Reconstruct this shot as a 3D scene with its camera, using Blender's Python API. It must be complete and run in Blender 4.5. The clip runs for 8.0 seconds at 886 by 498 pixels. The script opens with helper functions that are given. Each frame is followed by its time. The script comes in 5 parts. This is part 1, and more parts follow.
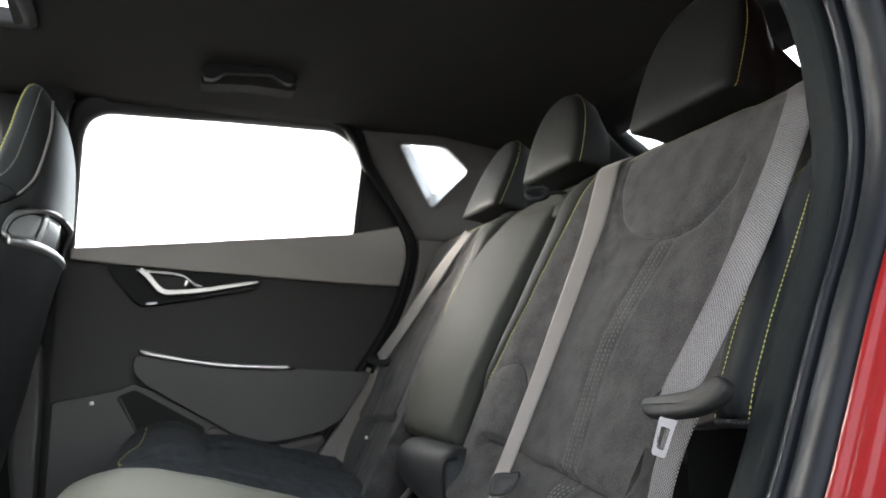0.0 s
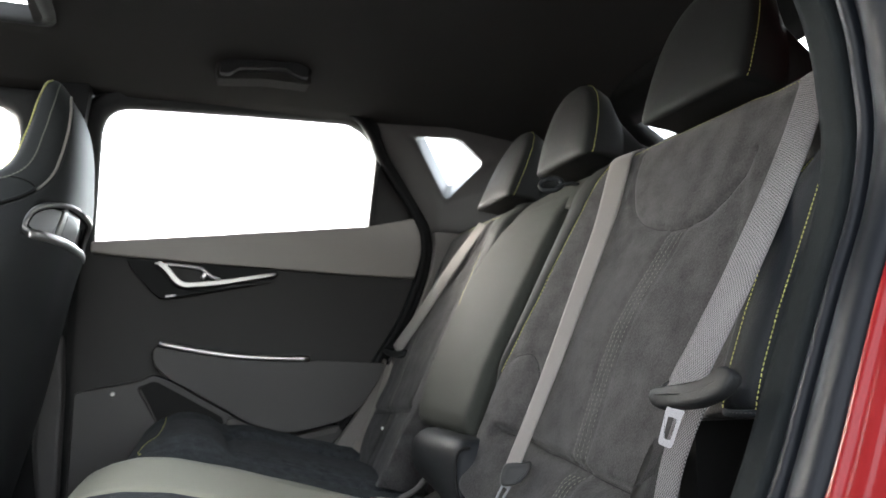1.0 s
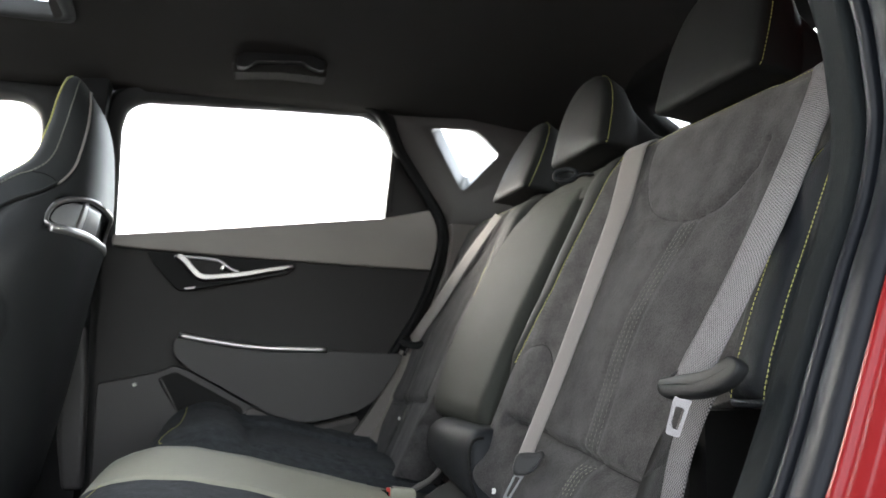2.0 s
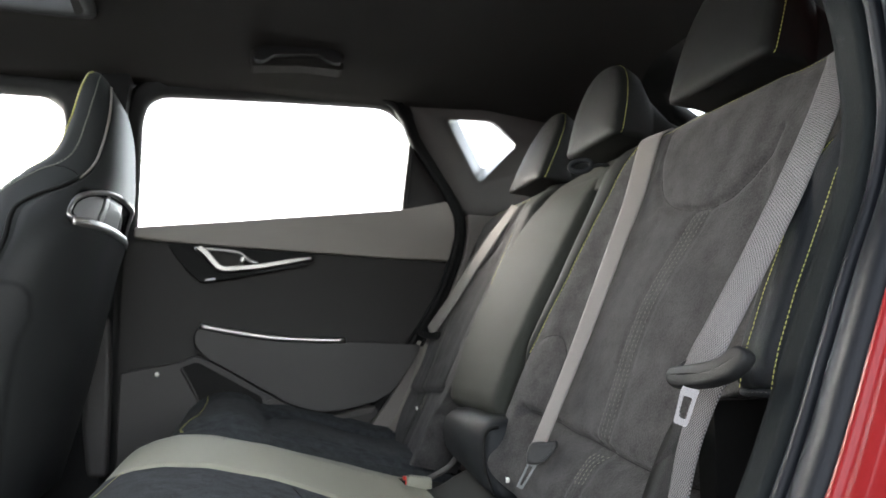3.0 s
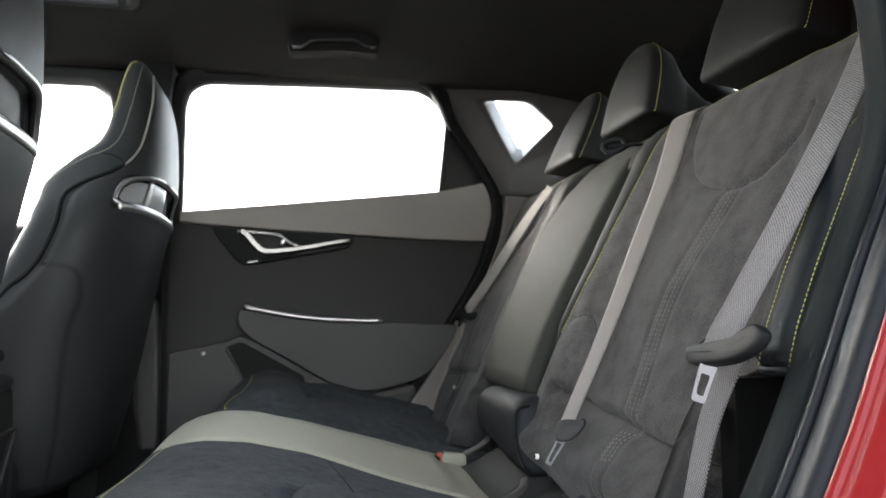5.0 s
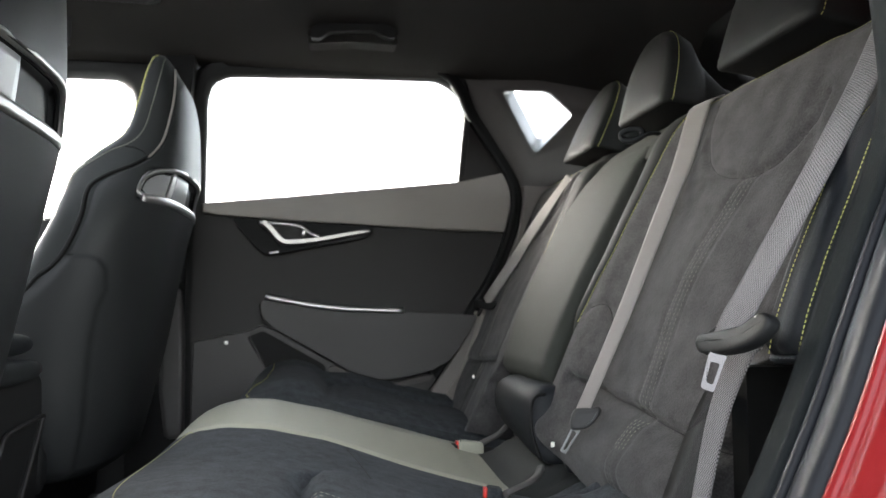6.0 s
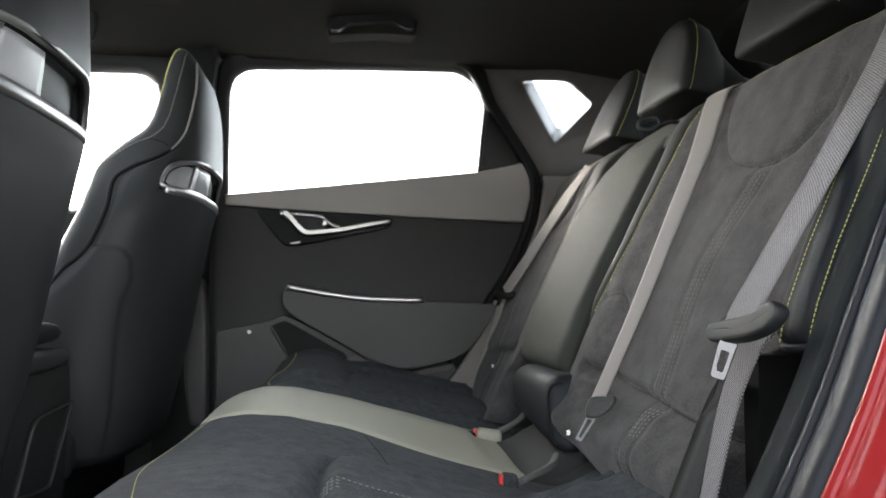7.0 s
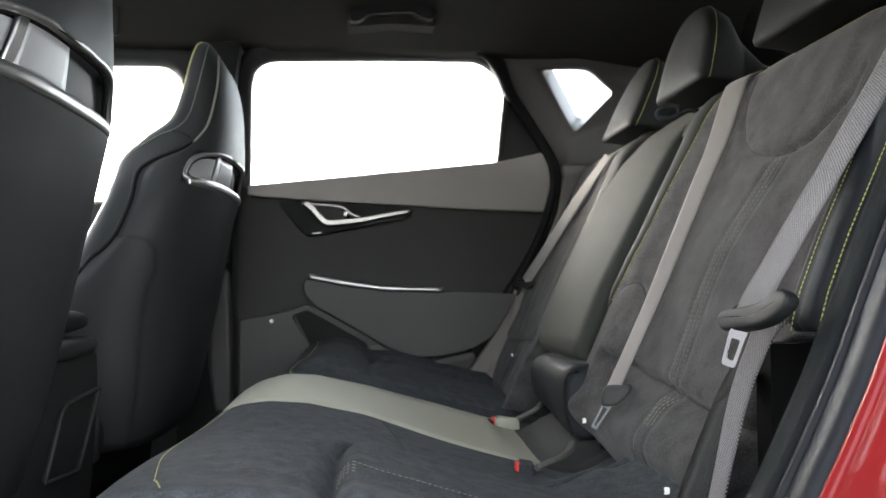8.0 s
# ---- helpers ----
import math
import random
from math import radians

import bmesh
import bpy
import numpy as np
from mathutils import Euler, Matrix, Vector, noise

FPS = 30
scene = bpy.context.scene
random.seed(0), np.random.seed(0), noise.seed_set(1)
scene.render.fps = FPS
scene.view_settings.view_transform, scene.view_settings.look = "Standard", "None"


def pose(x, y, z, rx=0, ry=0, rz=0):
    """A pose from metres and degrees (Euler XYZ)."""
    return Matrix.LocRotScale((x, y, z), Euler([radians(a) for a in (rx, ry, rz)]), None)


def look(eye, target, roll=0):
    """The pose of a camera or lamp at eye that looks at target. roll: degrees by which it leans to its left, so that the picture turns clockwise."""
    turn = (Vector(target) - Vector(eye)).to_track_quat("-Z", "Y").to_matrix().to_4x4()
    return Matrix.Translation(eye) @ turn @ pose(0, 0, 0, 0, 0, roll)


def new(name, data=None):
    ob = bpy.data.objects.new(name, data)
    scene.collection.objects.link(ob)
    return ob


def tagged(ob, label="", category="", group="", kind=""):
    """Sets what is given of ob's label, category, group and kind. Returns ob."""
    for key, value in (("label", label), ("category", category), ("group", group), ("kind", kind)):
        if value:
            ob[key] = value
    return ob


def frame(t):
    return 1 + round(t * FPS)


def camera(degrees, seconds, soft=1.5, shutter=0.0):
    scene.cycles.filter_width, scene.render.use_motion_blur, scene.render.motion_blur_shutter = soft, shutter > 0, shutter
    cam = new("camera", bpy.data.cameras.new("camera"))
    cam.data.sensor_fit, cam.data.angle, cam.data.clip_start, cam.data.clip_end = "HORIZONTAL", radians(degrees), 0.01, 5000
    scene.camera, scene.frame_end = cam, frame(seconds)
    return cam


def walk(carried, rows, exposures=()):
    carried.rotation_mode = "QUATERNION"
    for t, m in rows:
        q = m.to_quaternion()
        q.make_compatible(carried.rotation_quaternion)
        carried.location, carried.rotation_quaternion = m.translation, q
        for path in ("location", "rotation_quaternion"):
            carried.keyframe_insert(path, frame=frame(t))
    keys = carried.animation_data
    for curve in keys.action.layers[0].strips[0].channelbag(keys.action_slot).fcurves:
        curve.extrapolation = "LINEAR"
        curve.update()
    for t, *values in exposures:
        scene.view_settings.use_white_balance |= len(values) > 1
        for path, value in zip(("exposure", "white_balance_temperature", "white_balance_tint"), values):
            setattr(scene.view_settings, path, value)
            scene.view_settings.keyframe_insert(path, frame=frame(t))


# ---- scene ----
cam = camera(62.19, 8.0)
ROWS = [
    (0.0, 0.0000, 0.0000, 0.8000, 98.829, -0.267, -19.674),
    (0.5, 0.0035, -0.0038, 0.7996, 98.515, -0.254, -18.951),
    (1.0, 0.0071, -0.0079, 0.7992, 98.193, -0.241, -18.199),
    (1.5, 0.0108, -0.0121, 0.7988, 97.862, -0.228, -17.422),
    (3.0, 0.0226, -0.0258, 0.7975, 96.826, -0.188, -14.954),
    (3.5, 0.0266, -0.0307, 0.7970, 96.469, -0.175, -14.094),
    (4.0, 0.0307, -0.0356, 0.7965, 96.106, -0.162, -13.219),
    (4.5, 0.0349, -0.0407, 0.7959, 95.738, -0.150, -12.330),
    (6.0, 0.0475, -0.0566, 0.7942, 94.610, -0.119, -9.610),
    (6.5, 0.0517, -0.0620, 0.7936, 94.228, -0.112, -8.692),
    (7.0, 0.0559, -0.0675, 0.7930, 93.844, -0.107, -7.771),
    (7.5, 0.0600, -0.0730, 0.7924, 93.458, -0.105, -6.851),
    (8.0, 0.0641, -0.0785, 0.7917, 93.070, -0.107, -5.933),
]
walk(cam, [(t, pose(*p)) for t, *p in ROWS])
# ==== end of path
# depth of field of the real lens, focused on the near belt
cam.data.dof.use_dof = True
cam.data.dof.focus_distance = 0.75
cam.data.dof.aperture_fstop = 9.5

# ---------------------------------------------------------------- world and light
world = bpy.data.worlds.new("overcast_sky")
scene.world = world
world.use_nodes = True
wn = world.node_tree
wn.nodes.clear()
sky = wn.nodes.new("ShaderNodeTexSky")
sky.sky_type = "NISHITA"
sky.sun_disc = False
sky.sun_elevation = radians(21.0)
sky.sun_rotation = radians(320)
sky.air_density, sky.dust_density, sky.ozone_density = 1.0, 0.7, 0.9
wb = wn.nodes.new("ShaderNodeBackground")
wb.inputs["Strength"].default_value = 0.125
wo = wn.nodes.new("ShaderNodeOutputWorld")
cloud = wn.nodes.new("ShaderNodeHueSaturation")
cloud.inputs["Saturation"].default_value = 0.28
wn.links.new(sky.outputs[0], cloud.inputs["Color"])
wn.links.new(cloud.outputs[0], wb.inputs[0])
wn.links.new(wb.outputs[0], wo.inputs[0])
sun = new("sun", bpy.data.lights.new("sun", "SUN"))
sun.data.energy, sun.data.angle, sun.data.color = 0.58, radians(30), (1.0, 0.93, 0.84)
sun.matrix_world = look((-2.2, 2.6, 1.31), (0, 0, 0))
scene.view_settings.exposure = 3.66


# ---------------------------------------------------------------- materials
def material(name, color, rough=0.5, metal=0.0, noise_scale=200.0, var=0.15, bump=0.15, bump_scale=None,
             sheen=0.0, coat=0.0, spec=0.5, blotch=6.0, blotch_var=0.2, kind="noise", stretch=(1, 1, 1), weave=1.9):
    m = bpy.data.materials.new(name)
    m.use_nodes = True
    nt = m.node_tree
    N, K = nt.nodes, nt.links
    b = N["Principled BSDF"]
    b.inputs["Roughness"].default_value = rough
    b.inputs["Metallic"].default_value = metal
    b.inputs["Sheen Weight"].default_value = sheen
    b.inputs["Sheen Roughness"].default_value = 0.5
    b.inputs["Coat Weight"].default_value = coat
    b.inputs["Coat Roughness"].default_value = 0.05
    b.inputs["Specular IOR Level"].default_value = spec
    tc = N.new("ShaderNodeTexCoord")
    mp = N.new("ShaderNodeMapping")
    mp.inputs["Scale"].default_value = stretch
    K.new(tc.outputs["Object"], mp.inputs["Vector"])
    fine = N.new("ShaderNodeTexNoise")
    fine.inputs["Scale"].default_value = noise_scale
    fine.inputs["Detail"].default_value = 4
    K.new(mp.outputs[0], fine.inputs["Vector"])
    big = N.new("ShaderNodeTexNoise")
    big.inputs["Scale"].default_value = blotch
    big.inputs["Detail"].default_value = 5
    K.new(tc.outputs["Object"], big.inputs["Vector"])
    mul = N.new("ShaderNodeMath")
    mul.operation = "MULTIPLY_ADD"
    K.new(fine.outputs[0], mul.inputs[0])
    mul.inputs[1].default_value = 2 * var
    mul.inputs[2].default_value = 1 - var - blotch_var
    add = N.new("ShaderNodeMath")
    add.operation = "MULTIPLY_ADD"
    K.new(big.outputs[0], add.inputs[0])
    add.inputs[1].default_value = 2 * blotch_var
    K.new(mul.outputs[0], add.inputs[2])
    mix = N.new("ShaderNodeVectorMath")
    mix.operation = "SCALE"
    mix.inputs[0].default_value = color
    K.new(add.outputs[0], mix.inputs["Scale"])
    K.new(mix.outputs[0], b.inputs["Base Color"])
    rr = N.new("ShaderNodeMath")
    rr.operation = "MULTIPLY_ADD"
    K.new(big.outputs[0], rr.inputs[0])
    rr.inputs[1].default_value = 0.16
    rr.inputs[2].default_value = rough - 0.08
    K.new(rr.outputs[0], b.inputs["Roughness"])
    if bump:
        bp = N.new("ShaderNodeBump")
        bp.inputs["Strength"].default_value = bump
        bp.inputs["Distance"].default_value = 0.002
        if kind == "leather":
            src = N.new("ShaderNodeTexVoronoi")
            src.inputs["Scale"].default_value = bump_scale or 500
            K.new(mp.outputs[0], src.inputs["Vector"])
            K.new(src.outputs["Distance"], bp.inputs["Height"])
        elif kind == "weave":
            # basket weave: raised yarns in a checker, along and across the webbing
            uvw = N.new("ShaderNodeSeparateXYZ")
            K.new(tc.outputs["UV"], uvw.inputs[0])
            waves = []
            for axis in (0, 1):
                turns = N.new("ShaderNodeMath")
                turns.operation = "MULTIPLY"
                turns.inputs[1].default_value = math.pi * (bump_scale or 450) * (1.0, 1.25)[axis]
                K.new(uvw.outputs[axis], turns.inputs[0])
                wave = N.new("ShaderNodeMath")
                wave.operation = "SINE"
                K.new(turns.outputs[0], wave.inputs[0])
                waves.append(wave)
            mm = N.new("ShaderNodeMath")
            mm.operation = "MULTIPLY"
            K.new(waves[0].outputs[0], mm.inputs[0])
            K.new(waves[1].outputs[0], mm.inputs[1])
            K.new(mm.outputs[0], bp.inputs["Height"])
            m2 = N.new("ShaderNodeMath")
            m2.operation = "MULTIPLY_ADD"
            K.new(mm.outputs[0], m2.inputs[0])
            m2.inputs[1].default_value = weave
            m2.inputs[2].default_value = 1.0
            sc = N.new("ShaderNodeVectorMath")
            sc.operation = "SCALE"
            K.new(mix.outputs[0], sc.inputs[0])
            K.new(m2.outputs[0], sc.inputs["Scale"])
            K.new(sc.outputs[0], b.inputs["Base Color"])
        else:
            src = fine
            K.new(fine.outputs[0], bp.inputs["Height"])
        K.new(bp.outputs[0], b.inputs["Normal"])
    return m


SUEDE = material("suede", (0.0455, 0.0435, 0.0432), 0.92, noise_scale=420, var=0.8, bump=0.32, sheen=0.1, spec=0.1, blotch=32, blotch_var=0.85)
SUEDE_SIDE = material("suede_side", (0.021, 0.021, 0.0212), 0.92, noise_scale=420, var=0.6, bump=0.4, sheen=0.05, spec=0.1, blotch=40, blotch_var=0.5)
SUEDE_SEAT = material("suede_seat", (0.039, 0.043, 0.0465), 0.92, noise_scale=420, var=0.8, bump=0.3, sheen=0.03, spec=0.08, blotch=60, blotch_var=0.8)
LEATHER = material("black_leather", (0.0090, 0.0104, 0.0124), 0.55, noise_scale=350, var=0.1, bump=0.14, bump_scale=900, kind="leather", blotch_var=0.12, spec=0.22)
LEATHER_GREY = material("grey_leather", (0.029, 0.0305, 0.0265), 0.70, noise_scale=350, var=0.10, bump=0.16, bump_scale=700, kind="leather", blotch_var=0.16, spec=0.16)
LEATHER_HEAD = material("headrest_leather", (0.0118, 0.0123, 0.0120), 0.6, noise_scale=350, var=0.1, bump=0.14, bump_scale=900, kind="leather", blotch_var=0.12, spec=0.11)
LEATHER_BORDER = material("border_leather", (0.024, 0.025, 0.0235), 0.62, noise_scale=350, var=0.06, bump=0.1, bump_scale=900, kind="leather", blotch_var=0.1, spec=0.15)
LEATHER_LIGHT = material("light_grey_leather", (0.270, 0.263, 0.208), 0.55, noise_scale=350, var=0.05, bump=0.1, bump_scale=900, kind="leather", blotch_var=0.08)
LEATHER_BACK = material("seat_back_leather", (0.018, 0.0195, 0.020), 0.55, noise_scale=350, var=0.1, bump=0.08, bump_scale=900, kind="leather", blotch_var=0.1, spec=0.18)
SHELL = material("seat_shell", (0.019, 0.020, 0.0205), 0.52, noise_scale=500, var=0.08, bump=0.06, blotch_var=0.1, spec=0.2)
PLASTIC = material("black_plastic", (0.014, 0.014, 0.014), 0.6, noise_scale=700, var=0.1, bump=0.1, blotch_var=0.1, spec=0.25)
PLASTIC_SOFT = material("dark_door_plastic", (0.0165, 0.0150, 0.0145), 0.6, noise_scale=600, var=0.1, bump=0.12, blotch_var=0.08, spec=0.3)
PLASTIC_PAD = material("door_pad_vinyl", (0.030, 0.0273, 0.0263), 0.58, noise_scale=500, var=0.1, bump=0.1, blotch_var=0.08)
TRIM_GREY = material("warm_grey_trim", (0.205, 0.186, 0.168), 0.55, noise_scale=600, var=0.1, bump=0.1, blotch_var=0.1)
TRIM_JAMB = material("jamb_plastic", (0.0090, 0.0110, 0.0118), 0.65, noise_scale=900, var=0.15, bump=0.2, blotch_var=0.1, spec=0.07)
PILLAR = material("pillar_fabric", (0.075, 0.070, 0.066), 0.85, noise_scale=800, var=0.2, bump=0.2, blotch_var=0.12)
TRIM_SIDE = material("side_trim_plastic", (0.14, 0.127, 0.118), 0.7, noise_scale=800, var=0.15, bump=0.15, blotch_var=0.12)
HEADLINER = material("black_headliner", (0.027, 0.0255, 0.024), 0.95, noise_scale=800, var=0.2, bump=0.2, spec=0.1, blotch_var=0.1)
CARPET = material("black_carpet", (0.014, 0.014, 0.014), 0.95, noise_scale=500, var=0.4, bump=0.6, spec=0.03)
RUBBER = material("black_rubber", (0.0066, 0.0080, 0.0105), 0.40, noise_scale=300, var=0.1, bump=0.04, blotch_var=0.15, spec=0.16)
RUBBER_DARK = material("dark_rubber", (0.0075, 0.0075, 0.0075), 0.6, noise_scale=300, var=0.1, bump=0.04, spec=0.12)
CHROME = material("satin_chrome", (0.46, 0.45, 0.44), 0.4, metal=1.0, noise_scale=120, var=0.04, bump=0.0, blotch_var=0.05)
LATCH = material("latch_plastic", (0.0080, 0.0086, 0.0090), 0.5, noise_scale=700, var=0.12, bump=0.12, blotch_var=0.1, spec=0.2)
LATCH_GREY = material("grey_latch_plastic", (0.034, 0.034, 0.034), 0.55, noise_scale=700, var=0.12, bump=0.12, blotch_var=0.1, spec=0.25)
CHROME_DARK = material("dark_satin_chrome", (0.21, 0.20, 0.19), 0.30, metal=1.0, noise_scale=120, var=0.04, bump=0.0, blotch_var=0.08)
STEEL = material("polished_steel", (0.24, 0.24, 0.255), 0.14, metal=1.0, noise_scale=120, var=0.04, bump=0.0, blotch_var=0.05)
SATIN = material("satin_grey_metal", (0.30, 0.30, 0.30), 0.38, metal=0.35, noise_scale=120, var=0.04, bump=0.0, blotch_var=0.1)
BELT = material("grey_webbing", (0.116, 0.111, 0.113), 0.8, noise_scale=400, var=0.15, bump=0.5, kind="weave", bump_scale=560, sheen=0.15, spec=0.25, weave=1.0)
# webbing of the two farther belts, with bright warm light put into its colour
BELT_LIT = material("lit_grey_webbing", (0.182, 0.167, 0.157), 0.65, noise_scale=400, var=0.08, bump=0.06, kind="weave", bump_scale=700, sheen=0.1, spec=0.3, weave=0.08)
YELLOW = material("yellow_thread", (0.36, 0.35, 0.10), 0.6, noise_scale=900, var=0.15, bump=0.1)
THREAD_DARK = material("dark_thread", (0.014, 0.014, 0.014), 0.7, noise_scale=900, var=0.15, bump=0.1)
PALE = material("pale_green_thread", (0.115, 0.118, 0.095), 0.6, noise_scale=900, var=0.15, bump=0.1)
PALE_BRIGHT = material("pale_thread", (0.16, 0.165, 0.125), 0.6, noise_scale=900, var=0.15, bump=0.1)
RED_TAB = material("red_buckle_button", (0.55, 0.03, 0.02), 0.4, noise_scale=200, var=0.05, bump=0.0)
RED_PAINT = material("red_car_paint", (0.15, 0.0020, 0.0032), 0.45, noise_scale=1500, var=0.06, bump=0.0, coat=0.45, blotch_var=0.04, spec=0.15)
GLOSS_TRIM = material("gloss_trim", (0.10, 0.104, 0.11), 0.3, noise_scale=300, var=0.05, bump=0.0, blotch_var=0.06)
WHITE_DOT = material("white_plastic", (0.75, 0.74, 0.7), 0.35, noise_scale=100, var=0.03, bump=0.0)
CONCRETE = material("grey_concrete", (0.32, 0.31, 0.295), 0.9, noise_scale=3, var=0.15, bump=0.3)
GLASS = bpy.data.materials.new("window_glass")
GLASS.use_nodes = True
gp = GLASS.node_tree.nodes["Principled BSDF"]
gp.inputs["Base Color"].default_value = (0.93, 0.96, 0.95, 1)
gp.inputs["Roughness"].default_value = 0.0
gp.inputs["IOR"].default_value = 1.45
gp.inputs["Transmission Weight"].default_value = 1.0


# ---------------------------------------------------------------- mesh helpers
def V(*a):
    return Vector(a)


def lerp(a, b, t):
    return a + (b - a) * t


def curve1(keys, x):
    """Smooth interpolation of (x, value) keys."""
    if x <= keys[0][0]:
        return keys[0][1]
    for (x0, v0), (x1, v1) in zip(keys, keys[1:]):
        if x <= x1:
            s = (x - x0) / (x1 - x0)
            return lerp(v0, v1, s)
    return keys[-1][1]


def catmull(pts, n=8, closed=False):
    pts = [Vector(p) for p in pts]
    out = []
    m = len(pts)
    segs = m if closed else m - 1
    for i in range(segs):
        p1, p2 = pts[i], pts[(i + 1) % m]
        p0 = pts[(i - 1) % m] if closed or i else p1
        p3 = pts[(i + 2) % m] if closed or i + 2 < m else p2
        for k in range(n):
            t = k / n
            out.append(0.5 * ((2 * p1) + (p2 - p0) * t + (2 * p0 - 5 * p1 + 4 * p2 - p3) * t * t + (3 * p1 - p0 - 3 * p2 + p3) * t ** 3))
    if not closed:
        out.append(pts[-1])
    return out


def fillet(poly, r, n=5):
    """Rounds the corners of a closed 2D polygon; r is one radius or one a corner."""
    out = []
    m = len(poly)
    for i in range(m):
        a, b, c = (Vector(poly[(i + k) % m]) for k in (-1, 0, 1))
        rad = r[i] if isinstance(r, (list, tuple)) else r
        u, v = a - b, c - b
        d = min(rad, 0.45 * u.length, 0.45 * v.length)
        if d < 1e-5:
            out.append(b)
            continue
        p, q = b + u.normalized() * d, b + v.normalized() * d
        for k in range(n + 1):
            t = k / n
            out.append(p * (1 - t) ** 2 + b * 2 * t * (1 - t) + q * t * t)
    return out


def loft(rings, caps=True, closed=True):
    bm = bmesh.new()
    vs = [[bm.verts.new(p) for p in ring] for ring in rings]
    n = len(vs[0])
    for a, b in zip(vs, vs[1:]):
        for i in range(n if closed else n - 1):
            j = (i + 1) % n
            bm.faces.new((a[i], a[j], b[j], b[i]))
    if caps and closed:
        bm.faces.new(list(reversed(vs[0])))
        bm.faces.new(vs[-1])
    bmesh.ops.recalc_face_normals(bm, faces=bm.faces)
    for f in bm.faces:
        f.smooth = len(f.verts) < 5
    return bm


def surface(nu, nv, fn, back=None):
    """A sheet fn(u, v), u and v from 0 to 1; back: offset vector that closes it to a solid."""
    bm = bmesh.new()
    front = [[bm.verts.new(fn(i / nu, j / nv)) for j in range(nv + 1)] for i in range(nu + 1)]
    for i in range(nu):
        for j in range(nv):
            bm.faces.new((front[i][j], front[i + 1][j], front[i + 1][j + 1], front[i][j + 1]))
    if back is not None:
        rim = [front[i][0] for i in range(nu + 1)] + [front[nu][j] for j in range(1, nv + 1)]
        rim += [front[i][nv] for i in range(nu - 1, -1, -1)] + [front[0][j] for j in range(nv - 1, 0, -1)]
        low = [bm.verts.new(v.co + Vector(back)) for v in rim]
        for i in range(len(rim)):
            j = (i + 1) % len(rim)
            bm.faces.new((rim[i], rim[j], low[j], low[i]))
        bm.faces.new(low)
    bmesh.ops.recalc_face_normals(bm, faces=bm.faces)
    for f in bm.faces:
        f.smooth = len(f.verts) < 5
    return bm


def prism(poly, y0, y1, lift=None):
    """A polygon of (x, z) points given thickness from y0 to y1; lift(x, z) adds to y."""
    f = lift or (lambda x, z: 0.0)
    bm = bmesh.new()
    a = [bm.verts.new((p[0], y0 + f(p[0], p[1]), p[1])) for p in poly]
    b = [bm.verts.new((p[0], y1 + f(p[0], p[1]), p[1])) for p in poly]
    n = len(poly)
    for i in range(n):
        j = (i + 1) % n
        bm.faces.new((a[i], a[j], b[j], b[i]))
    bm.faces.new(a)
    bm.faces.new(b)
    bmesh.ops.recalc_face_normals(bm, faces=bm.faces)
    return bm


def box(x0, x1, y0, y1, z0, z1):
    return prism([(x0, z0), (x1, z0), (x1, z1), (x0, z1)], y0, y1)


def sweep(path, profile, ref, closed_path=False, closed=True, caps=True, scale=None):
    """Carries a profile of (a, b) along a path; a runs along ref made square to the path, b along the third way."""
    rings = []
    n = len(path)
    for i, p in enumerate(path):
        if closed_path:
            d = path[(i + 1) % n] - path[i - 1]
        else:
            d = path[min(i + 1, n - 1)] - path[max(i - 1, 0)]
        d = d.normalized()
        r = ref(i, p) if callable(ref) else Vector(ref)
        a = (r - d * r.dot(d)).normalized()
        b = d.cross(a)
        s = scale(i / max(1, n - 1)) if scale else 1.0
        rings.append([p + a * (q[0] * s) + b * (q[1] * s) for q in profile])
    if closed_path:
        rings.append(rings[0])
        bm = loft(rings, caps=False, closed=closed)
        bmesh.ops.remove_doubles(bm, verts=bm.verts, dist=1e-6)
        return bm
    return loft(rings, caps=caps, closed=closed)


def circle(r, n=8, ry=None):
    return [(r * math.cos(2 * math.pi * k / n), (ry or r) * math.sin(2 * math.pi * k / n)) for k in range(n)]


def stitches(path, normal, length=0.005, gap=0.0025, r=0.0009):
    """A row of short threads that lie along a path."""
    bm = bmesh.new()
    pts = [Vector(p) for p in path]
    acc = [0.0]
    for a, b in zip(pts, pts[1:]):
        acc.append(acc[-1] + (b - a).length)

    def at(s):
        for i in range(len(pts) - 1):
            if s <= acc[i + 1]:
                t = (s - acc[i]) / max(1e-9, acc[i + 1] - acc[i])
                return pts[i].lerp(pts[i + 1], t), (pts[i + 1] - pts[i]).normalized()
        return pts[-1], (pts[-1] - pts[-2]).normalized()

    s = 0.0
    while s + length < acc[-1]:
        p, d = at(s + length / 2)
        nrm = normal(p) if callable(normal) else Vector(normal)
        nrm = (nrm - d * nrm.dot(d)).normalized()
        side = d.cross(nrm)
        h = length / 2
        lo = [bm.verts.new(p + d * (k * h) + side * (m * r * w) + nrm * (e * r)) for k, w in ((-1, 0.5), (-0.5, 1), (0.5, 1), (1, 0.5)) for m, e in ((-1, 0.1), (0, 1.1), (1, 0.1))]
        for q in range(3):
            for w in range(2):
                bm.faces.new((lo[3 * q + w], lo[3 * q + w + 1], lo[3 * q + w + 4], lo[3 * q + w + 3]))
        s += length + gap
    for f in bm.faces:
        f.smooth = True
    bmesh.ops.recalc_face_normals(bm, faces=bm.faces)
    return bm


def mesh_of(name, bm, mat):
    me = bpy.data.meshes.new(name)
    bm.to_mesh(me)
    bm.free()
    me.materials.append(mat)
    return me


